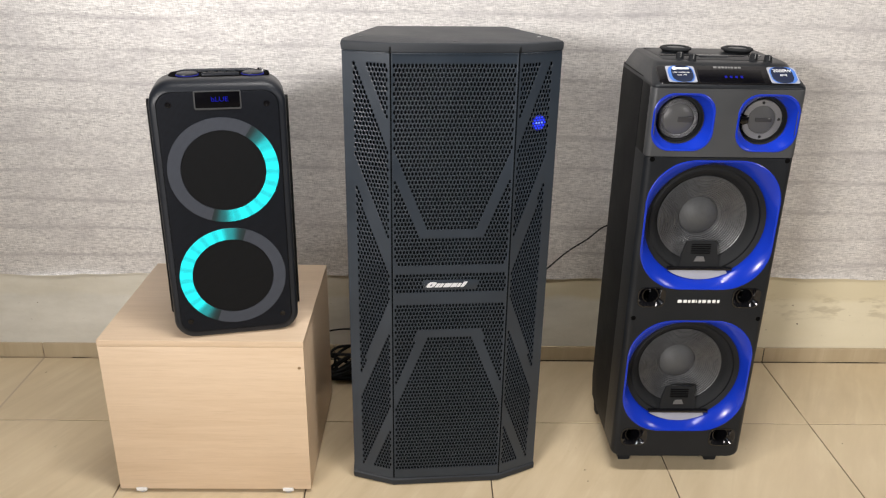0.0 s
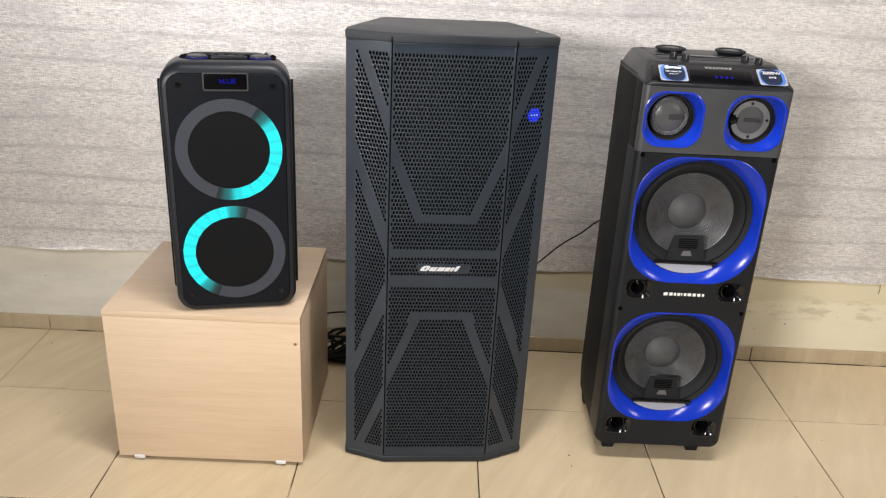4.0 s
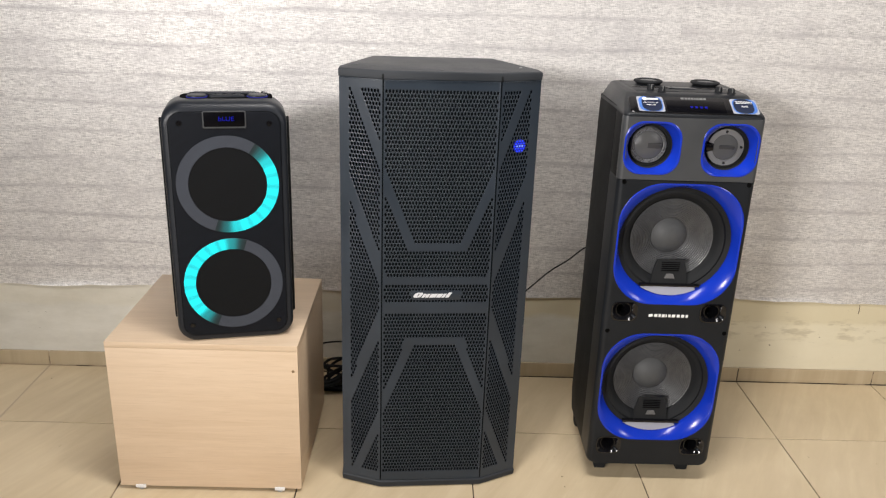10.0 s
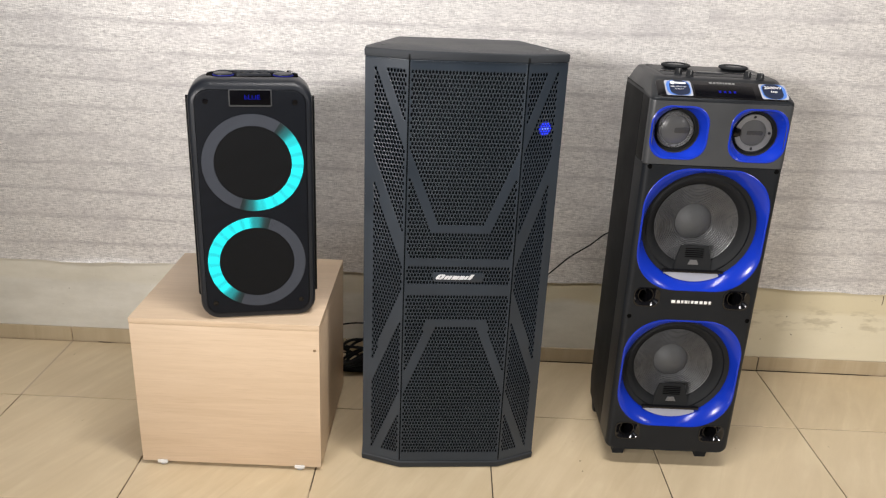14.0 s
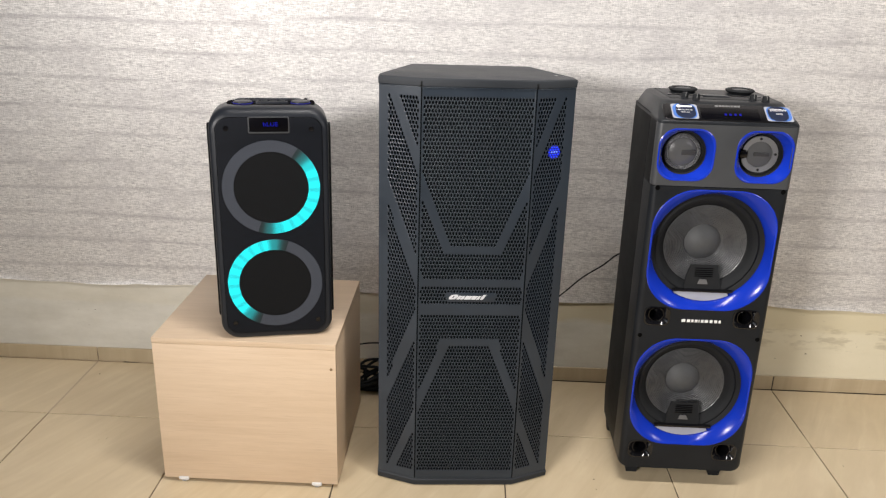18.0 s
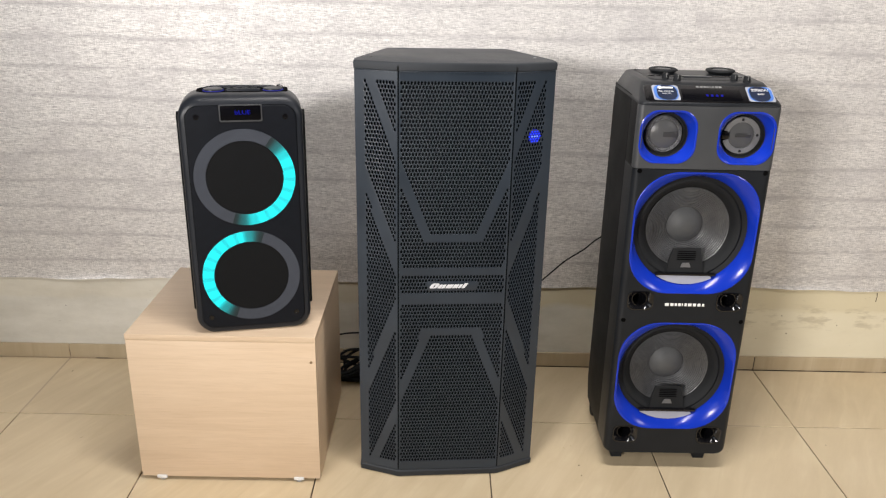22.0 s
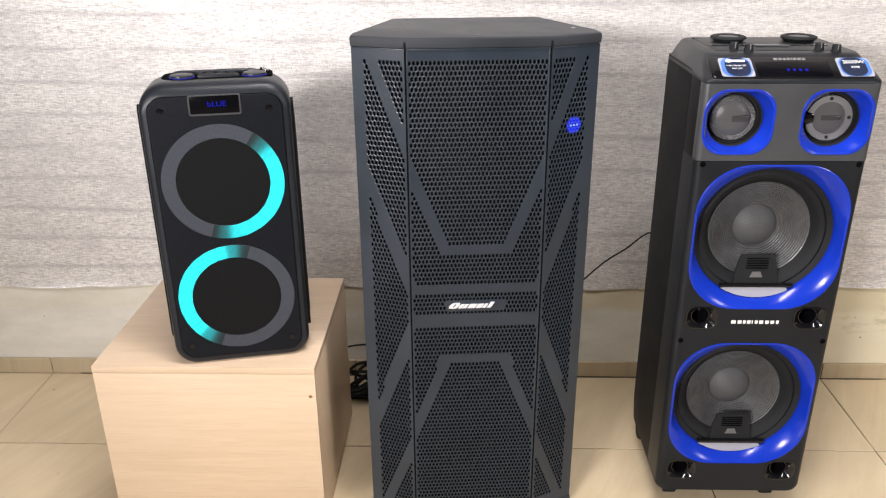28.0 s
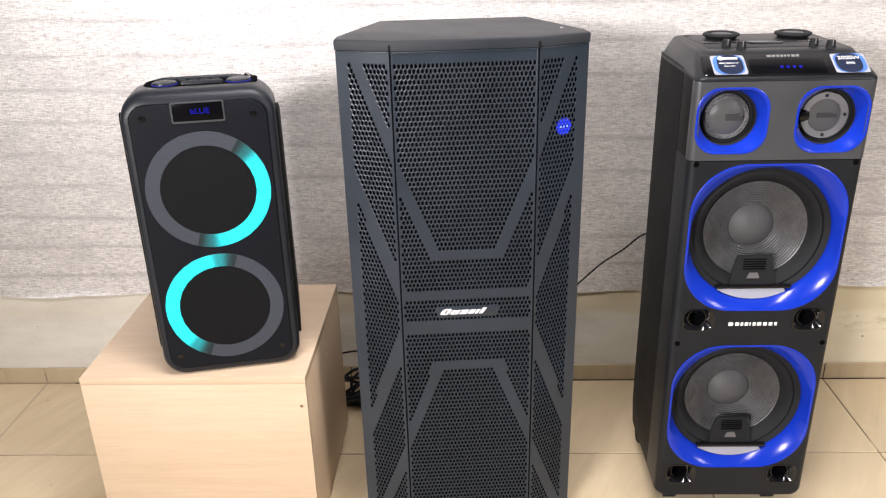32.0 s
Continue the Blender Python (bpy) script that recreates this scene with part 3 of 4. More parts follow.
def pa_speaker():
    t = thing("loudspeaker", pose(-0.1108, 0.1915, 0, 0, 0, 4.5), "tall dark slate double loudspeaker with folded perforated metal front", "speaker")
    body = [(x, max(y, 0.058)) for x, y in pa_outline(-0.002)]
    part("cabinet", loft([[(x, y, z) for x, y in body] for z in (0.014, 1.036)]), PA_COAT, t, smooth=False)
    for name, zs, label in (("top_cap", ((1.032, -0.003), (1.0335, 0.0003), (1.0465, 0.001), (1.0492, 0.0002), (1.0508, -0.0018), (1.0513, -0.0045)), "flat moulded top cap with a rounded edge"), ("base_cap", ((0.0, -0.006), (0.003, 0.0), (0.017, 0.0015), (0.021, -0.001)), "")):
        part(name, loft([[(x, y, z) for x, y in pa_outline(g)] for z, g in zs]), PA_COAT, t, label, sharp=30)
    for x, y in ((-0.12, 0.262), (0.12, 0.262), (0.185, 0.10), (-0.185, 0.10), (0.0, 0.025)):
        part("screw", moved(upright([(0.0, 0.0008), (0.003, 0.0008), (0.0042, 0.0), (0.0042, -0.002)], 14), x, y, 1.0514), STEEL if (x, y) == (0.185, 0.10) else SCREW, t)
    z0, z1 = 0.0225, 1.0325
    part("foam_liner", loft([[(x, y, z) for x, y in [(-0.125, 0.0055), (0.125, 0.0055), (0.2185, 0.045), (0.2185, 0.056), (-0.2185, 0.056), (-0.2185, 0.045)]] for z in (0.02, 1.034)]), FOAM, t, smooth=False)
    centre = perforated(0.2520, z0, z1, lambda u, z: pa_open(abs(u - 0.1260), z))
    front = part("front_grille", moved(centre, -0.1260, 0.0005, 0), PA_GRILLE, t, "perforated centre sheet with plain V bands", smooth=False)
    length = math.hypot(0.096, 0.0405)
    turn = math.degrees(math.atan2(0.0405, 0.096))
    right = perforated(length - 0.003, z0, z1, lambda u, z: pa_open(HALF + 0.002 + u, z))
    part("side_grille", moved(right, 0.1275 + 0.0018, 0.0014, 0, 0, 0, turn), PA_GRILLE, t, smooth=False)
    left = perforated(length - 0.003, z0, z1, lambda u, z: pa_open(HALF + length - 0.001 - u, z))
    part("side_grille", moved(left, -0.2235 + 0.0009, 0.0405 - 0.0004, 0, 0, 0, -turn), PA_GRILLE, t, smooth=False)
    for s in (-1, 1):
        part("fold_strip", block(s * 0.1273 - 0.0014, s * 0.1273 + 0.0014, 0.0022, 0.009, z0, z1), FOAM, t)
    for k in (-1, 1):
        part("fold_lip", moved(upright([(0.0, z1), (0.0011, z1), (0.0011, z0), (0.0, z0)], 8), k * 0.1247, 0.0012, 0), PA_GRILLE, t)
        # black block on the cap in place of a notch's shade
        part("cap_notch", block(k * 0.1283 - 0.0022, k * 0.1283 + 0.0022, -0.0012, 0.004, 1.0335, 1.0442, 0.0006), SIDE_BLACK, t)
    part("top_lip", block(-0.1235, 0.1235, -0.0012, 0.0020, z1 - 0.0022, z1 - 0.0002, 0.0006), PA_GRILLE, t)
    for x, y, a in ((0.1293, 0.0014, turn), (-0.2226, 0.0401, -turn)):
        part("top_lip", moved(block(0.003, length - 0.004, -0.0012, 0.0020, z1 - 0.0022, z1 - 0.0002, 0.0006), x, y, 0, 0, 0, a), PA_GRILLE, t)
    logo = part("nameplate", block(-0.0575, 0.0565, -0.0002, 0.0004, 0.5225, 0.5465, 0.0001), PA_GRILLE, t)
    lean = 0.70
    slant = Matrix(((1, 0, lean, 0), (0, 1, 0, 0), (0, 0, 1, 0), (0, 0, 0, 1)))
    for x, w, h, hw, hh in ((-0.0560, 0.0190, 0.0125, 0.0030, 0.0068), (-0.0355, 0.0078, 0.0094, 0, 0), (-0.0268, 0.0072, 0.0094, 0, 0), (-0.0175, 0.0150, 0.0094, 0, 0), (-0.0010, 0.0115, 0.0094, 0, 0), (0.0120, 0.0068, 0.0094, 0, 0), (0.0210, 0.0080, 0.0128, 0, 0)):
        bm = plate(rounded(w, h, min(w, h) * (0.42 if hw else 0.10), 6), [rounded(hw, hh, min(hw, hh) * 0.4, 4)] if hw else [], -0.0012, -0.0004, 0.0003)
        bm.transform(Matrix.Translation((x + w / 2 + lean * h / 2, 0, 0.5290 + h / 2)) @ slant)
        part("logo_mark", bm, SILVER, logo, "plain white slanted mark")
    # a round lamp that shines through the holes
    led = part("badge_light", moved(lathe([(0.0, 0.0002), (0.0160, 0.0002), (0.0164, 0.0012)], 40), 0.1795, 0.0228, 0.888, 0, 0, turn), BADGE, t, "round blue lit badge behind the grille")
    six = [(math.sin(radians(60 * k)), math.cos(radians(60 * k))) for k in range(6)]
    for r in range(-2, 3):
        for c in range(-3, 4):
            u, w = (c + 0.5 * (r % 2)) * PITCH_U * 0.94, r * PITCH_Z * 0.60
            if math.hypot(u * 0.79, w) < 0.0128:
                cell = loft([[(u + x * 0.0024, y, w + z * 0.0022) for x, z in six] for y in (0.0004, -0.0004)])
                part("badge_cell", moved(cell, 0.1795, 0.0228, 0.888, 0, 0, turn), LED_CORE if r == 0 and abs(c) < 2 else BLUE_LED, led)


pa_speaker()


# ---- twin tower with blue trim ----
def squircle_at(a, w, h, r):
    """The point of a rounded rectangle that lies at angle a from its middle."""
    dx, dz = math.cos(a), math.sin(a)
    best = 1e9
    if abs(dx) > 1e-9:
        best = min(best, w / 2 / abs(dx))
    if abs(dz) > 1e-9:
        best = min(best, h / 2 / abs(dz))
    x, z = best * dx, best * dz
    cx, cz = w / 2 - r, h / 2 - r
    if abs(x) > cx and abs(z) > cz:
        ox, oz = math.copysign(cx, x), math.copysign(cz, z)
        b = dx * ox + dz * oz
        best = b + math.sqrt(max(0.0, b * b - (ox * ox + oz * oz - r * r)))
        x, z = best * dx, best * dz
    return x, z


def bezel(w, h, r, circle, depth, n=72):
    """Flared trim from a rounded square on the front to a round throat behind it."""
    rings = []
    for grow, y, blend in ((0.0, 0.004, 0.0), (0.0, -0.0004, 0.0), (-0.0012, -0.0011, 0.0), (-0.004, 0.0002, 0.03), (0, depth * 0.35, 0.55), (0, depth * 0.8, 0.92), (0, depth, 1.0), (0, depth + 0.006, 1.0)):
        ring = []
        for k in range(n):
            a = 2 * math.pi * k / n
            x, z = squircle_at(a, w + 2 * grow, h + 2 * grow, r)
            ring.append((x * (1 - blend) + circle * math.cos(a) * blend, y, z * (1 - blend) + circle * math.sin(a) * blend))
        rings.append(ring)
    return loft(rings, False, False)


def woofer(t, z):
    trim = part("woofer_trim", moved(bezel(0.295, 0.303, 0.100, 0.136, 0.026), 0, 0, z), BLUE, t, "gloss blue flared trim")
    surround = [(0.1372, 0.030), (0.134, 0.0335), (0.129, 0.035), (0.126, 0.038), (0.1215, 0.036), (0.115, 0.0395), (0.109, 0.0465), (0.104, 0.055), (0.1005, 0.058)]
    w = part("woofer", moved(lathe(surround, 64), 0, 0, z), SURROUND, t, "black rubber woofer surround")
    cone = [(0.1010, 0.0555)]
    for k in range(13):
        r = 0.0995 - 0.0042 * k
        y = 0.0565 + (0.0995 - r) * 0.42
        cone += [(r, y), (r - 0.0009, y - 0.0026), (r - 0.0016, y - 0.0022), (r - 0.0026, y + 0.0014)]
    cone += [(0.0445, 0.0815)]
    part("cone", moved(lathe(cone, 64), 0, 0, z), CONE, w, "grey cone with fine concentric ribs")
    part("dust_cap", moved(lathe([(0.0, 0.0610), (0.008, 0.0616), (0.016, 0.0634), (0.024, 0.0664), (0.031, 0.0702), (0.037, 0.0746), (0.0415, 0.0788), (0.0450, 0.0830)], 48), 0, 0, z), CAP, w, "domed silver-grey dust cap")
    pts = [(-0.045, -0.113), (0.045, -0.113), (0.041, -0.078), (0.033, -0.047), (-0.033, -0.047), (-0.041, -0.078)]
    part("bracket", moved(loft([[(x, 0.029 + (0.0055 if zz > -0.1 else 0.0), zz) for x, zz in pts], [(x * 1.02, 0.0385, zz) for x, zz in pts]]), 0, 0, z), SURROUND, w, "black tapered bracket")
    part("bracket_mark", moved(loft([[(x, yy, zz) for x, zz in ((-0.013, -0.0945), (0.013, -0.0945), (0.008, -0.083), (-0.008, -0.083))] for yy in (0.0308, 0.0335)]), 0, -0.0005, z), STEEL_DARK, w)
    # black bars on the bracket paint the shade of its slots
    for k in range(5):
        zz = -0.054 - 0.0052 * k
        part("vent_slot", moved(block(-0.022, 0.022, 0.0318, 0.0330, zz - 0.0009, zz + 0.0009), 0, 0, z), RECESS_SHADE, w)
    seg = [(0.135 * math.cos(radians(a)), 0.135 * math.sin(radians(a))) for a in range(238, 303, 5)]
    low = [(x, min(zz, -0.1135)) for x, zz in seg]
    part("film_strip", moved(plate(low + [(0.060, -0.1125), (-0.060, -0.1125)], [], 0.0215, 0.0255), 0, 0, z), PALE, w, "pale grey reflective strip")
    part("ledge", moved(block(-0.073, 0.073, 0.0195, 0.031, -0.1125, -0.1065, 0.0012), 0, 0, z), GLOSS_BLACK, w)


def port(t, x, z, s):
    rings = []
    for blend, y, g in ((0, 0.003, 0), (0, -0.001, 0), (0.05, -0.0015, -0.002), (0.55, 0.004, -0.004), (1, 0.010, 0), (1, 0.010, -0.0015), (1, 0.06, -0.0015)):
        ring = []
        for k in range(40):
            a = 2 * math.pi * k / 40
            px, pz = squircle_at(a, 0.064 + 2 * g, 0.050 + 2 * g, 0.016)
            rr = 0.0188 + (g if blend == 1 else 0)
            ring.append((px * (1 - blend) + rr * math.cos(a) * blend, y, pz * (1 - blend) + rr * math.sin(a) * blend))
        rings.append(ring)
    part("port", moved(loft(rings, False, True), x, 0, z), GLOSS_BLACK, t, "gloss black reflex port")


def tower():
    t = thing("tower_speaker", pose(0.4575, 0.235, 0), "tall black tower speaker with gloss blue trims and two woofers", "speaker")
    rings = []
    for z, half, y0, y1, r in ((0.036, 0.140, 0.095, 0.255, 0.02), (0.044, 0.152, 0.090, 0.27, 0.02), (0.06, 0.157, 0.086, 0.27, 0.006), (0.12, 0.160, 0.086, 0.276, 0.006), (0.93, 0.160, 0.086, 0.282, 0.006), (0.9715, 0.159, 0.086, 0.282, 0.008)):
        rings.append([(x, (y0 + y1) / 2 + y, z) for x, y in rounded(2 * half, y1 - y0, r, 5)])
    part("cabinet", loft(rings), SIDE_BLACK, t, "matt black moulded cabinet", sharp=50)
    rings = []
    for z, half, y0, y1, r in ((0.9624, 0.1597, 0.0004, 0.283, 0.012), (0.9655, 0.1596, 0.0009, 0.283, 0.014), (0.9685, 0.1592, 0.0028, 0.283, 0.018), (0.9712, 0.1582, 0.0062, 0.283, 0.020), (0.9742, 0.1570, 0.0105, 0.283, 0.022), (0.9835, 0.1535, 0.0262, 0.282, 0.026), (0.9917, 0.1495, 0.0400, 0.281, 0.028), (0.9975, 0.1455, 0.0505, 0.280, 0.028), (1.0025, 0.1430, 0.0605, 0.278, 0.028), (1.0045, 0.1410, 0.0660, 0.276, 0.027), (1.0055, 0.1380, 0.0740, 0.272, 0.026)):
        rings.append([(x, (y0 + y1) / 2 + y, z) for x, y in rounded(2 * half, y1 - y0, r, 5)])
    part("shoulder", loft(rings), SOFT_BLACK, t, "black sloping shoulder", sharp=60)
    low = [(x, 0.4335 + z) for x, z in rounded(0.320, 0.765, 0.016, 5, 0.0015)]
    holes = [[(x, zc + z) for x, z in rounded(0.288, 0.298, 0.098, 12)] for zc in (0.6585, 0.277)]
    holes += [[(sx * 0.1085 + x, zc + z) for x, z in rounded(0.061, 0.047, 0.015, 5)] for sx in (-1, 1) for zc in (0.487, 0.108)]
    part("woofer_panel", plate(low, holes, 0.0, 0.087, 0.0155, 0.0006), SOFT_BLACK, t, sharp=30)
    high = [(x, 0.8893 + z) for x, z in rounded(0.320, 0.1452, 0.0015, 5)]
    tweets = [[(sx * 0.0885 + x, 0.8905 + z) for x, z in rounded(0.122, 0.116, 0.038, 10)] for sx in (-1, 1)]
    part("tweeter_panel", plate(high, tweets, 0.0003, 0.022, 0.0120, 0.0006), DARK_SATIN, t, "dark satin panel round the tweeters", sharp=30)
    for s in (-1, 1):
        part("side_wall", block(s * 0.1555 - 0.0042, s * 0.1555 + 0.0042, 0.0215, 0.0866, 0.8168, 0.9622, 0.0004), SIDE_BLACK, t, "matt black side of the tweeter housing")
    for z in (0.6585, 0.277):
        woofer(t, z)
    for s in (-1, 1):
        for z in (0.487, 0.108):
            port(t, s * 0.1085, z, s)
        # each screw hole is a black disc, its inner shade given by colour
        for z in (0.811, 0.434):
            part("screw_hole", moved(lathe([(0.0, -0.0010), (0.0052, -0.0010), (0.0056, -0.0004), (0.0058, 0.001)], 16), s * 0.1445, 0.0005, z), RECESS_SHADE, t, "raised black disc for the dark inside of a screw hole")
        trim = part("tweeter_trim", moved(bezel(0.130, 0.122, 0.041, 0.0515, 0.022, 56), s * 0.0888, 0.0003, 0.8905), BLUE, t, "gloss blue rounded trim")
        x, z, y = s * 0.0893, 0.8905, 0.0
        horn = part("tweeter", moved(lathe([(0.0520, 0.0255), (0.0500, 0.0265), (0.0485, 0.040), (0.045, 0.041), (0.0425, 0.048)], 48), x, y, z), SURROUND, t)
        if s < 0:
            part("lens", moved(lathe([(0.0, 0.0290), (0.016, 0.0300), (0.028, 0.0332), (0.0335, 0.0365), (0.036, 0.0345), (0.039, 0.0340), (0.0420, 0.0365), (0.0435, 0.041)], 48), x, y, z), LENS, horn, "grey clear-domed tweeter lens")
            for r in (0.0345, 0.0366, 0.0387, 0.0408):
                part("lens_ring", moved(lathe([(r - 0.0007, 0.0352), (r, 0.0326), (r + 0.0007, 0.0352)], 48), x, y, z), RIDGE, horn)
            part("phase_plug", moved(block(-0.004, 0.030, 0.0278, 0.036, -0.0065, 0.0065, 0.003), x, y, z), PLUG_GREY, horn)
        else:
            part("clamp_ring", moved(lathe([(0.0300, 0.040), (0.0305, 0.0355), (0.0425, 0.0345), (0.0432, 0.041)], 48, -164, 164), x, y, z), METAL_RING, horn, "pale grey clamp ring with a gap")
            part("clip", moved(block(-0.0455, -0.0285, 0.0325, 0.040, -0.0085, 0.0085, 0.002), x, y, z), GLOSS_BLACK, horn, "black clip in the gap of the ring")
            part("horn_mesh", moved(lathe([(0.0, 0.0360), (0.02, 0.0370), (0.031, 0.0395)], 40), x, y, z), LENS, horn)
            part("phase_plug", moved(block(-0.014, 0.022, 0.0340, 0.038, -0.0045, 0.0045, 0.002), x, y, z), PLUG_GREY, horn)
            for a in (92, 2, -88):
                part("screw", moved(lathe([(0.0, 0.0330), (0.0024, 0.0330), (0.0034, 0.0350)], 12), x + 0.0365 * math.cos(radians(a)), y, z + 0.0365 * math.sin(radians(a))), SCREW, horn)
    name = part("nameplate", block(-0.052, 0.052, -0.0002, 0.0004, 0.470, 0.486, 0.0002), SOFT_BLACK, t)
    for x, w in ((-0.043, 0.0095), (-0.0305, 0.008), (-0.021, 0.0055), (-0.012, 0.007), (-0.005, 0.0025), (0.003, 0.006), (0.013, 0.0085), (0.0245, 0.0075), (0.0355, 0.0075), (0.0455, 0.0055)):
        part("logo_mark", block(x - w / 2, x + w / 2, -0.0007, 0.0, 0.4740, 0.4815, 0.0003), WHITE, name, "plain white mark")
    # sloping control front
    tilt = pose(0, 0.0030, 0.9678, -60)
    rim = [(x, 0.0310 + z) for x, z in rounded(0.292, 0.058, 0.010, 6)]
    bm = plate(rim, [], -0.003, 0.008, 0.002)
    bm.transform(tilt)
    panel = part("control_front", bm, GLOSS_BLACK, t, "gloss black sloping control front", sharp=30)
    bm = block(-0.062, 0.071, -0.0036, -0.0025, 0.006, 0.046, 0.0003)
    bm.transform(tilt)
    part("display", bm, GLASS_BLACK, panel, "black display window with blue digits")
    for x in (-0.006, 0.005, 0.016, 0.027):
        bm = block(x - 0.0026, x + 0.0026, -0.0041, -0.0034, 0.020, 0.0265, 0.0003)
        bm.transform(tilt)
        part("digit", bm, BLUE_DIM, panel)
    for x, w in ((-0.022, 0.007), (-0.0135, 0.006), (-0.006, 0.005), (0.001, 0.005), (0.007, 0.003), (0.013, 0.005), (0.021, 0.007), (0.029, 0.006)):
        bm = block(x - w / 2, x + w / 2, -0.0037, -0.0028, 0.0505, 0.0565, 0.0002)
        bm.transform(tilt)
        part("logo_mark", bm, METAL_RING, panel)
    for s, lines in ((-1, (("", 0.0), ("USB | MICRO SD", 0.0052), ("AUX | FM", 0.0052))), (1, (("2000W", 0.0125), ("RMS", 0.0065)))):
        cx = -0.0975 if s < 0 else 0.1155
        bm = plate([(cx + x, 0.0310 + z) for x, z in rounded(0.060, 0.051, 0.005, 4)], [], -0.0038, -0.0026, 0.0004)
        bm.transform(tilt)
        st = part("sticker", bm, PALE, panel, "white, blue and dark printed sticker")
        bm = plate([(cx + x, 0.0310 + z) for x, z in rounded(0.054, 0.0506, 0.016, 5)], [], -0.0042, -0.0037)
        bm.transform(tilt)
        part("sticker_band", bm, SKY, st)
        bm = plate([(cx + x - s * 0.002, 0.0310 + z) for x, z in rounded(0.045, 0.0507, 0.019, 5)], [], -0.0046, -0.0041)
        bm.transform(tilt)
        part("sticker_field", bm, NAVY, st)
        if s < 0:
            bm = joined(block(cx - 0.015, cx + 0.018, -0.0052, -0.0045, 0.0445, 0.050, 0.0003), moved(lathe([(0.0, -0.0053), (0.005, -0.0052), (0.0052, -0.0045)], 20), cx - 0.012, 0, 0.0475))
            bm.transform(tilt)
            part("print", bm, WHITE, st)
            for text, size, z in (("USB | MICRO SD", 0.0049, 0.034), ("AUX | FM", 0.0049, 0.026)):
                bm = words(text, size, cx, z, -0.0050)
                bm.transform(tilt)
                part("print", bm, WHITE, st)
        else:
            for text, size, z in (("2000W", 0.0125, 0.043), ("RMS", 0.0078, 0.029)):
                bm = words(text, size, cx, z, -0.0050, 1.05)
                bm.transform(tilt)
                part("print", bm, WHITE, st)
    # top deck
    deck = part("top_deck", moved(block(-0.118, 0.118, 0.094, 0.262, 1.0035, 1.0065, 0.0012), 0, 0, 0), SOFT_BLACK, t)
    part("deck_slot", block(-0.112, 0.112, 0.145, 0.157, 1.0066, 1.0082, 0.0006), GLOSS_BLACK, deck)
    part("tray_lip", block(-0.030, 0.034, 0.132, 0.140, 1.0066, 1.0098, 0.0012), DARK_SATIN, deck)
    for x in (-0.060, 0.081):
        part("jog_wheel", moved(upright([(0.0, 0.0085), (0.022, 0.0085), (0.0235, 0.0105), (0.029, 0.0115), (0.0345, 0.0095), (0.0355, 0.0065), (0.032, 0.004), (0.027, 0.0), (0.0, 0.0)], 48), x, 0.212, 1.0065), RUBBER, t, "black jog wheel with a dished top")
        part("wheel_plate", moved(upright([(0.0, 0.0096), (0.019, 0.0094), (0.0205, 0.0085)], 32), x, 0.212, 1.0065), DARK_SATIN, t)
    for x, y in ((-0.081, 0.106), (-0.061, 0.082), (0.077, 0.100), (0.099, 0.078)):
        k = part("knob", moved(upright([(0.0, 0.017), (0.0062, 0.017), (0.0075, 0.0155), (0.0085, 0.004), (0.0105, 0.0025), (0.0105, 0.0), (0.0, 0.0)], 24), x, y, 1.0025), RUBBER, t, "small black knob")
        part("knob_mark", block(x - 0.0008, x + 0.0008, y - 0.0085, y - 0.0068, 1.010, 1.0205, 0.0002), METAL_RING, k)
    # flat dark patch at the rear left of the top
    part("hook", block(-0.121, -0.106, 0.250, 0.262, 1.0052, 1.0074, 0.0008), SCREW, t)
    for s in (-1, 1):
        foot = loft([[(s * 0.111 + x, y, z) for x, y in ((-g, 0.054 - e), (g, 0.054 - e), (g, 0.10), (-g, 0.10))] for z, g, e in ((0.0, 0.0135, 0.0), (0.003, 0.0145, 0.001), (0.044, 0.0185, 0.004))])
        part("foot", foot, RUBBER, t, sharp=20)
        wheel = moved(lathe([(0.006, -0.0), (0.020, 0.0), (0.0235, 0.003), (0.0235, 0.017), (0.020, 0.020), (0.006, 0.020)], 32, closed=True), 0, 0, 0, 0, 0, 90)
        part("wheel", moved(wheel, s * 0.135 + 0.010, 0.262, 0.0236), RUBBER, t, "small black transport wheel")


RIDGE = mesh_cloth("silver_ridged_mesh", (0.30, 0.30, 0.31), (0.05, 0.05, 0.052), 0.0026, 0.3)
PLUG_GREY = plastic("smoky_grey_plug", (0.042, 0.042, 0.043), 0.25)
LENS = plastic("smoky_grey_lens", (0.078, 0.079, 0.079), 0.22, 2200, 0.3)
GLASS_BLACK = plastic("black_display_glass", (0.002, 0.002, 0.003), 0.16, relief=0.0, spec=0.08)
tower()


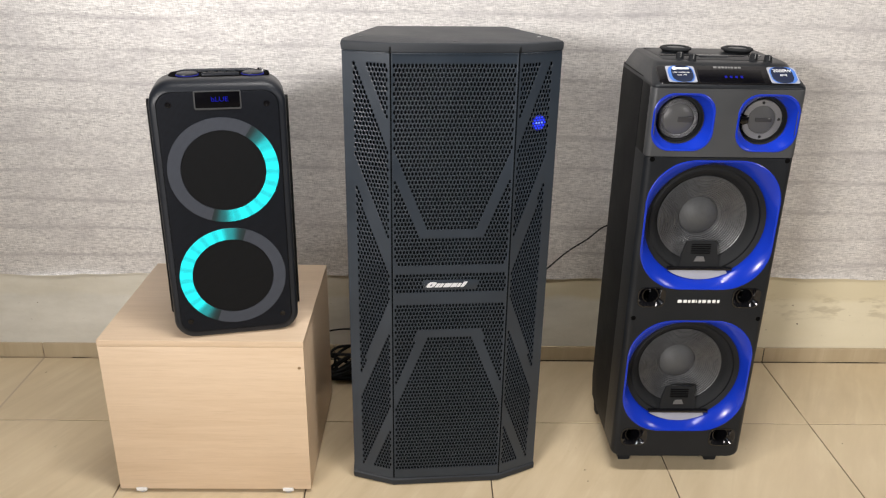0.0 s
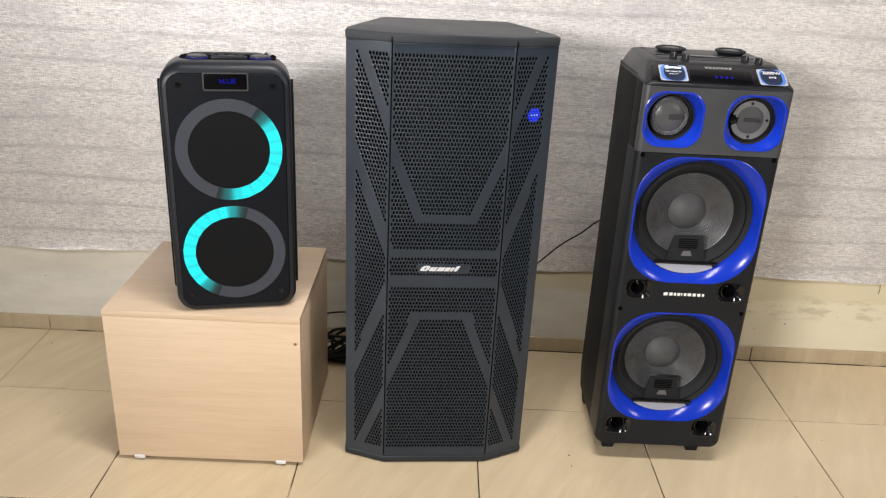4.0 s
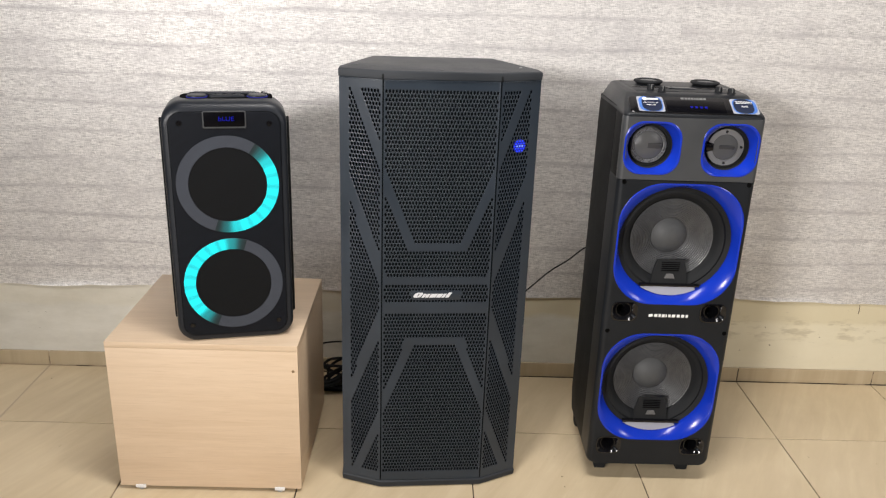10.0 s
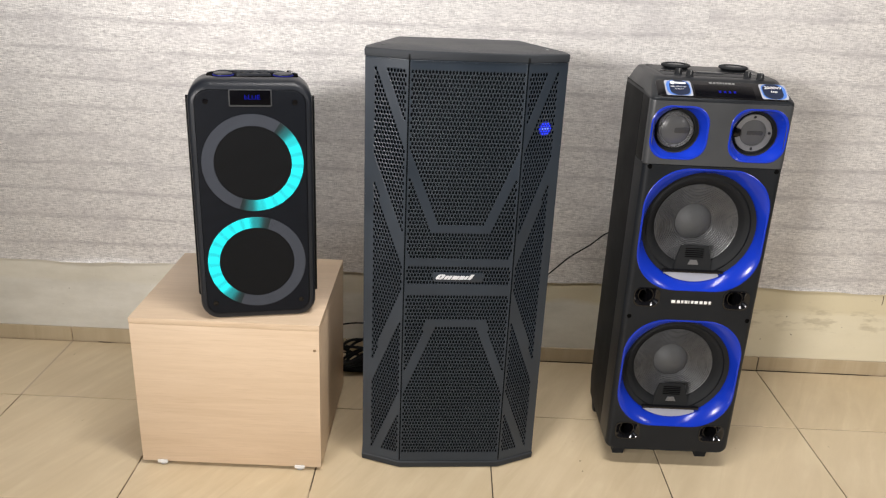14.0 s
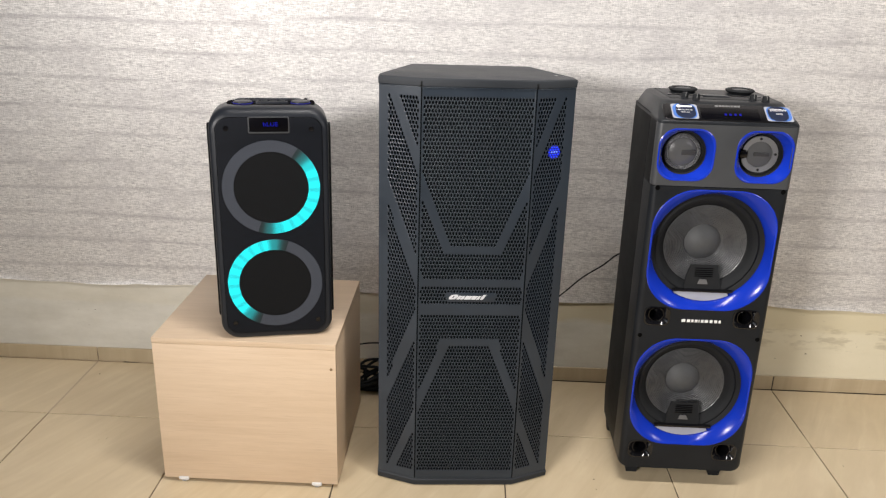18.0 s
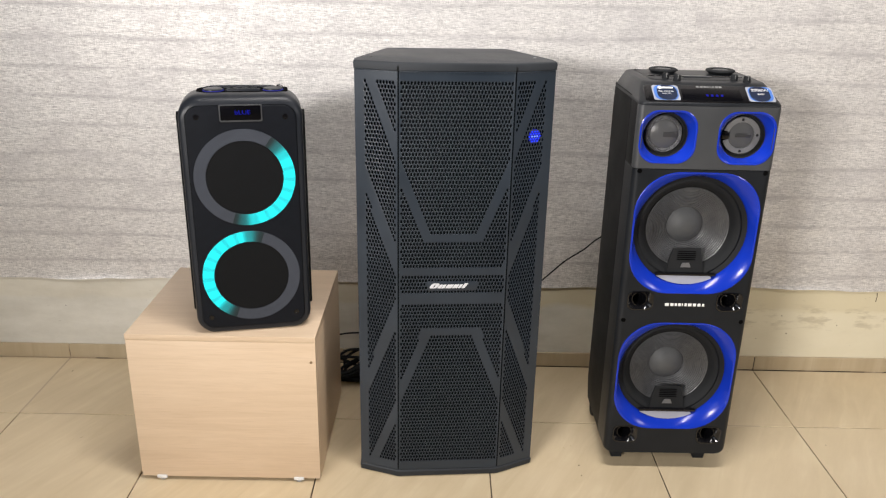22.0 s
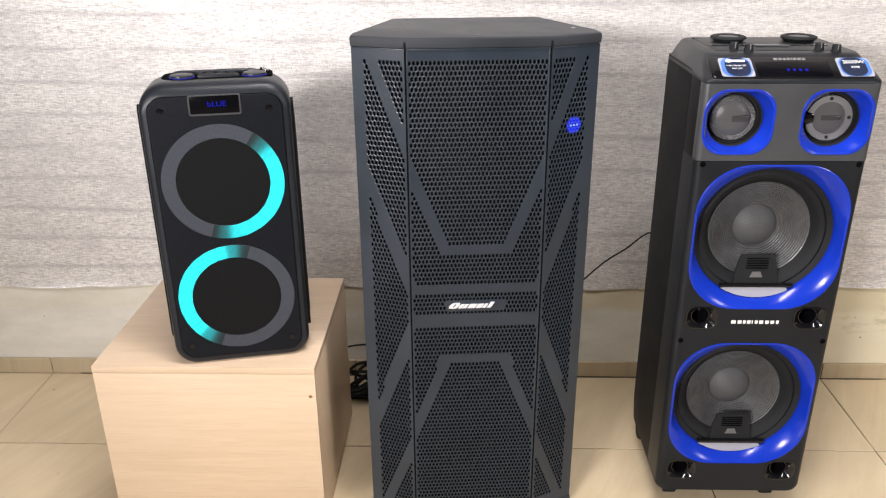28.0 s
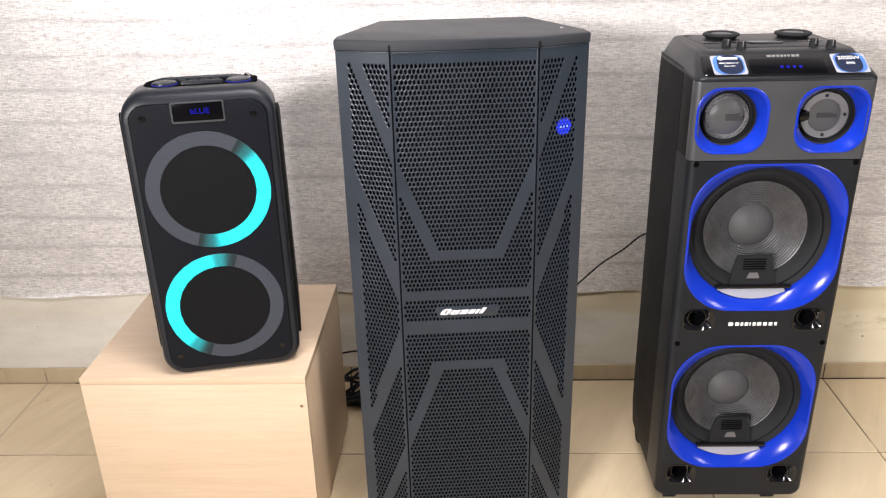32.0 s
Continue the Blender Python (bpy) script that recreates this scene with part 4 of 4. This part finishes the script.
# ---- small party speaker on the box ----
def party_speaker():
    t = thing("party_speaker", pose(-0.5815, 0.1875, 0.41, 0, 0, 12.5), "black portable party speaker with two light rings, on a box", "speaker")
    rings = []
    for y, g, drop in ((0.0, -0.0085, 0.0135), (0.002, -0.0045, 0.0105), (0.006, -0.0016, 0.0070), (0.012, 0.0, 0.0035), (0.022, 0.0, 0.0005), (0.036, 0.0, 0.0), (0.09, 0.0, 0.0), (0.13, -0.001, 0.007), (0.20, -0.004, 0.032), (0.24, -0.008, 0.042), (0.252, -0.014, 0.048), (0.256, -0.024, 0.052)):
        rings.append([(x, y, 0.282 + z - (drop * min(1.0, max(0.0, (z - 0.18) / 0.09)) if z > 0.18 else 0)) for x, z in rounded(0.266 + 2 * g, 0.564 + 2 * min(g, 0), 0.042, 10, 0.046)])
    part("cabinet", loft(rings), PARTY, t, "matt black rounded cabinet", sharp=40)
    outline = [(x, 0.279 + z) for x, z in rounded(0.236, 0.526, 0.030, 8)]
    part("grille_joint", plate([(x * 1.008, 0.279 + (z - 0.279) * 1.004) for x, z in outline], [], -0.0006, 0.003), RECESS_SHADE, t, "dark joint round the front")
    grille = part("front_grille", plate(outline, [], -0.0026, 0.002, 0.0016), CLOTH, t, "fine black perforated front", sharp=30)
    for z, spans in ((0.380, ((40, -92),)), (0.144, ((88, 232),))):
        ring = part("light_ring", moved(lathe([(0.0845, -0.0022), (0.0850, -0.0040), (0.1105, -0.0040), (0.111, -0.0022)], 96), 0, 0, z), RING_OFF, t, "grey ring light, partly lit")
        part("centre_mesh", moved(lathe([(0.0, -0.0034), (0.084, -0.0034), (0.0848, -0.0022)], 64), 0, 0, z), CENTRE, t)
        for a, b in spans:
            arc = part("lit_arc", lathe([(0.0848, -0.0040), (0.0853, -0.0044), (0.1102, -0.0044), (0.1107, -0.0040)], 48, min(a, b) - 16, max(a, b) + 16), lit_ring((a + b) / 2, abs(b - a) / 2), ring, "glowing cyan arc with soft ends")
            arc.location = (0, 0, z)
    frame_ = part("display_frame", plate([(x, 0.5257 + z) for x, z in rounded(0.0915, 0.0375, 0.004, 4)], [[(x, 0.5262 + z) for x, z in rounded(0.0860, 0.0320, 0.002, 4)]], -0.0044, -0.002, 0.0004), DARK_SATIN, t)
    part("display", block(-0.0432, 0.0432, -0.0036, -0.0022, 0.5098, 0.5424, 0.0003), GLASS_BLACK, frame_, "black display with blue letters")
    part("display_text", words("bLUE", 0.0135, 0.004, 0.5270, -0.0040, 1.15), BLUE_DIM, frame_, "blue lit word")
    for x, z in ((-0.0945, 0.5185), (0.0945, 0.5165), (-0.0985, 0.0435), (0.0985, 0.0445)):
        part("screw", moved(lathe([(0.0, -0.0030), (0.0030, -0.0030), (0.0040, -0.0040), (0.0056, -0.0038), (0.0066, -0.0024)], 16), x, 0, z), GLOSS_BLACK, t)
    for s in (-1, 1):
        prof = [(x, 0.288 + z - max(0.0, x + 0.04) * (0.36 if z > 0 else 0.0)) for x, z in rounded(0.190, 0.474, 0.014, 5)]
        bumper = loft([[(s * (0.130 + d), 0.119 + y * g, z) for y, z in prof] for d, g in ((-0.012, 1.0), (0.0055, 1.0), (0.0075, 0.988), (0.0085, 0.965))])
        part("side_bumper", bumper, SIDE_BLACK, t, "black side bumper", sharp=30)
        rail = block(s * 0.1384 - 0.0012, s * 0.1384 + 0.0012, 0.050, 0.056, 0.075, 0.490, 0.0008)
        part("bumper_groove", rail, SOFT_BLACK, t)
    # solid black patch: a recess's shade as colour, with no hollow cut
    part("top_recess", loft([[(x + 0.005, 0.082 + y, z) for x, y in rounded(0.200, 0.084, 0.03, 6)] for z in (0.556, 0.5642)]), RECESS_SHADE, t, "black patch for the shade of a recess in the top")
    panel = part("control_panel", loft([[(x, 0.080 + y, z) for x, y in rounded(0.176 + 2 * g, 0.070 + 2 * g, 0.022, 6)] for z, g in ((0.562, 0.0), (0.5634, 0.0), (0.5640, -0.0015))]), SOFT_BLACK, t, "satin black control panel on the top")
    for x in (-0.058, 0.072):
        k = part("knob", moved(upright([(0.0, 0.0048), (0.0190, 0.0052), (0.0210, 0.0044), (0.0215, 0.002), (0.0, 0.002)], 32), x, 0.066, 0.5640), PARTY, t, "flat black knob with a blue glow under its rim")
        part("glow_ring", moved(upright([(0.0, 0.002), (0.0227, 0.002), (0.0229, 0.0014), (0.0229, 0.0004), (0.0, 0.0004)], 32), x, 0.066, 0.5640), BLUE_FAINT, k)
    part("front_lip", moved(loft([[(x, y, z) for x, y in rounded(0.076 + 2 * g, 0.014 + 2 * g, 0.006, 4)] for z, g in ((0.0, 0.0), (0.0035, -0.0006), (0.0048, -0.0022))]), 0.007, 0.062, 0.5640), PARTY, t)
    arch = [(-0.080, 0.108, 0.558), (-0.077, 0.107, 0.5625), (-0.068, 0.106, 0.5650), (-0.05, 0.105, 0.5658), (0.05, 0.105, 0.5658), (0.068, 0.106, 0.5650), (0.077, 0.107, 0.5625), (0.080, 0.108, 0.558)]
    part("handle", tube(arch, 0.0042, 10), PARTY, t, "black carrying handle")
    for x in (-0.030, -0.010, 0.010, 0.030):
        part("key", moved(loft([[(x + u, y, z) for u, y in rounded(0.015 + 2 * g, 0.010 + 2 * g, 0.004, 4)] for z, g in ((0.0, 0.0), (0.0015, 0.0), (0.0022, -0.0008))]), 0.0, 0.094, 0.5640), SOFT_BLACK, t)
    for x, y in ((0.090, 0.098), (0.092, 0.084), (0.086, 0.110)):
        part("socket_cap", moved(upright([(0.0, 0.0085), (0.0035, 0.0085), (0.0055, 0.006), (0.0055, 0.0), (0.0, 0.0)], 16), x, y, 0.5610), GLOSS_BLACK, t)


PARTY = plastic("matt_black_cabinet_plastic", (0.0098, 0.0120, 0.0164), 0.40, 1400, 0.2, spec=0.3)
BLUE_FAINT = glow("faint_blue_rim", (0.08, 0.10, 1.0), 0.25)
party_speaker()


# ---- cables ----
def cable(name, points, r, label):
    ob = part(name, tube(points, r), RUBBER, None)
    return tagged(ob, label, "cable")


cable("cable", [(-0.06, 0.478, 0.315), (-0.01, 0.56, 0.295), (0.10, 0.665, 0.298), (0.176, 0.70, 0.347), (0.235, 0.705, 0.402), (0.29, 0.705, 0.442), (0.345, 0.70, 0.488), (0.40, 0.64, 0.50), (0.43, 0.533, 0.49)], 0.0022, "thin black cable hanging between the two tall speakers")
cable("cable", [(-0.60, 0.70, 0.10), (-0.45, 0.70, 0.146), (-0.36, 0.69, 0.158), (-0.25, 0.66, 0.17)], 0.0025, "thin black cable running behind the wooden box")
loops = []
rnd = random.Random(5)
for k in range(7):
    cx, cy = -0.385 + rnd.uniform(-0.02, 0.03), 0.68 + rnd.uniform(-0.02, 0.02)
    a0 = rnd.uniform(0, 6)
    loops += [(cx + 0.065 * math.cos(a0 + a), cy + 0.03 * math.sin(a0 + a) - 0.004 * k, 0.058 + rnd.uniform(0.6, 1.0) * 0.047 * math.sin(a + k)) for a in (0, 1.05, 2.1, 3.15, 4.2, 5.25)]
cable("tangled_cable", loops, 0.0045, "tangled black power cable lying on the floor behind the box")
power_strip = part("power_strip", block(-0.46, -0.30, 0.66, 0.70, 0.0, 0.022, 0.003), SIDE_BLACK, None)
tagged(power_strip, "black power strip lying on the floor by the wall", "power strip")


# ---- floor and skirting tiles ----
def tile_mesh(name, w, d, th, bevel):
    bm = block(0, w, 0, d, -th, 0)
    top = [e for e in bm.edges if all(v.co.z > -1e-6 for v in e.verts)]
    bmesh.ops.bevel(bm, geom=top, offset=bevel, segments=1, affect="EDGES")
    me = bpy.data.meshes.new(name)
    bm.to_mesh(me)
    bm.free()
    me.materials.append(TILE)
    return me


FILL = plain_paint("beige_grout_fill", (0.50, 0.40, 0.29))
T, GAP = 0.45, 0.0032
full = tile_mesh("tile", T - GAP, T - GAP, 0.008, 0.0012)
cut = tile_mesh("cut_tile", T - GAP, 0.785 - T - GAP, 0.008, 0.0012)
rnd = random.Random(11)
for i in range(-8, 8):
    for j in range(-10, 2):
        ob = new("tile", full if j < 1 else cut)
        ob.parent = floor
        ob.location = (i * T + GAP / 2, j * T + GAP / 2, rnd.uniform(-0.0003, 0.0002))
for x0, x1, y0, y1 in ((-1.3530, -1.3470, 0.453, 0.784), (-1.25, -1.165, 0.4482, 0.4518), (0.70, 0.80, 0.4482, 0.4518), (0.985, 1.0, 0.4482, 0.4518), (1.02, 1.03, 0.4482, 0.4518)):
    part("grout_fill", block(x0, x1, y0, y1, -0.003, 0.0003), FILL, floor)
skirt = bpy.data.meshes.new("skirting_tile")
bm = block(0, T - 0.003, 0, 0.0075, 0.0015, 0.05, 0.0012, 1)
bm.to_mesh(skirt)
bm.free()
# floor tile in a darker tone: the upright skirting's weaker light, put into its colour
skirt.materials.append(tile_material("shaded_skirting_tile", 0.74))
for i in range(-8, 8):
    ob = new("skirting_tile", skirt)
    ob.parent = baseboard
    ob.location = (i * T + 0.0015, 0.785 + rnd.uniform(-0.0004, 0.0004), 0)


# ---- specks, chips and a hairline crack ----
GRIT = plain_paint("brown_grit", (0.10, 0.07, 0.045))
for x, y, r in ((0.239, 0.245, 0.0024), (0.239, 0.201, 0.0016), (-1.306, 0.697, 0.0022), (-0.98, -0.02, 0.0014), (0.78, 0.12, 0.0013), (-1.12, 0.33, 0.0012), (0.95, 0.36, 0.0015)):
    part("speck", moved(upright([(0.0, 0.0009), (r * 0.6, 0.0008), (r, 0.0)], 7), x, y, 0.0), GRIT, floor)
for x, z, r in ((0.991, 0.133, 0.0030), (0.966, 0.196, 0.0022), (-1.343, 0.186, 0.0018), (0.896, 0.112, 0.0018), (1.15, 0.165, 0.0016)):
    chip = lathe([(0.0, -0.0006), (r * 0.7, -0.0005), (r, 0.0004)], 7)
    chip.transform(Matrix.Diagonal((1.3, 1, 0.7, 1)))
    part("chip", moved(chip, x, 0.7928, z, 0, 25, 0), GRIT, wall)
part("crack", tube([(1.257, 0.7922, 0.282), (1.259, 0.7921, 0.268), (1.2585, 0.7922, 0.252)], 0.0011, 5), GRIT, wall)
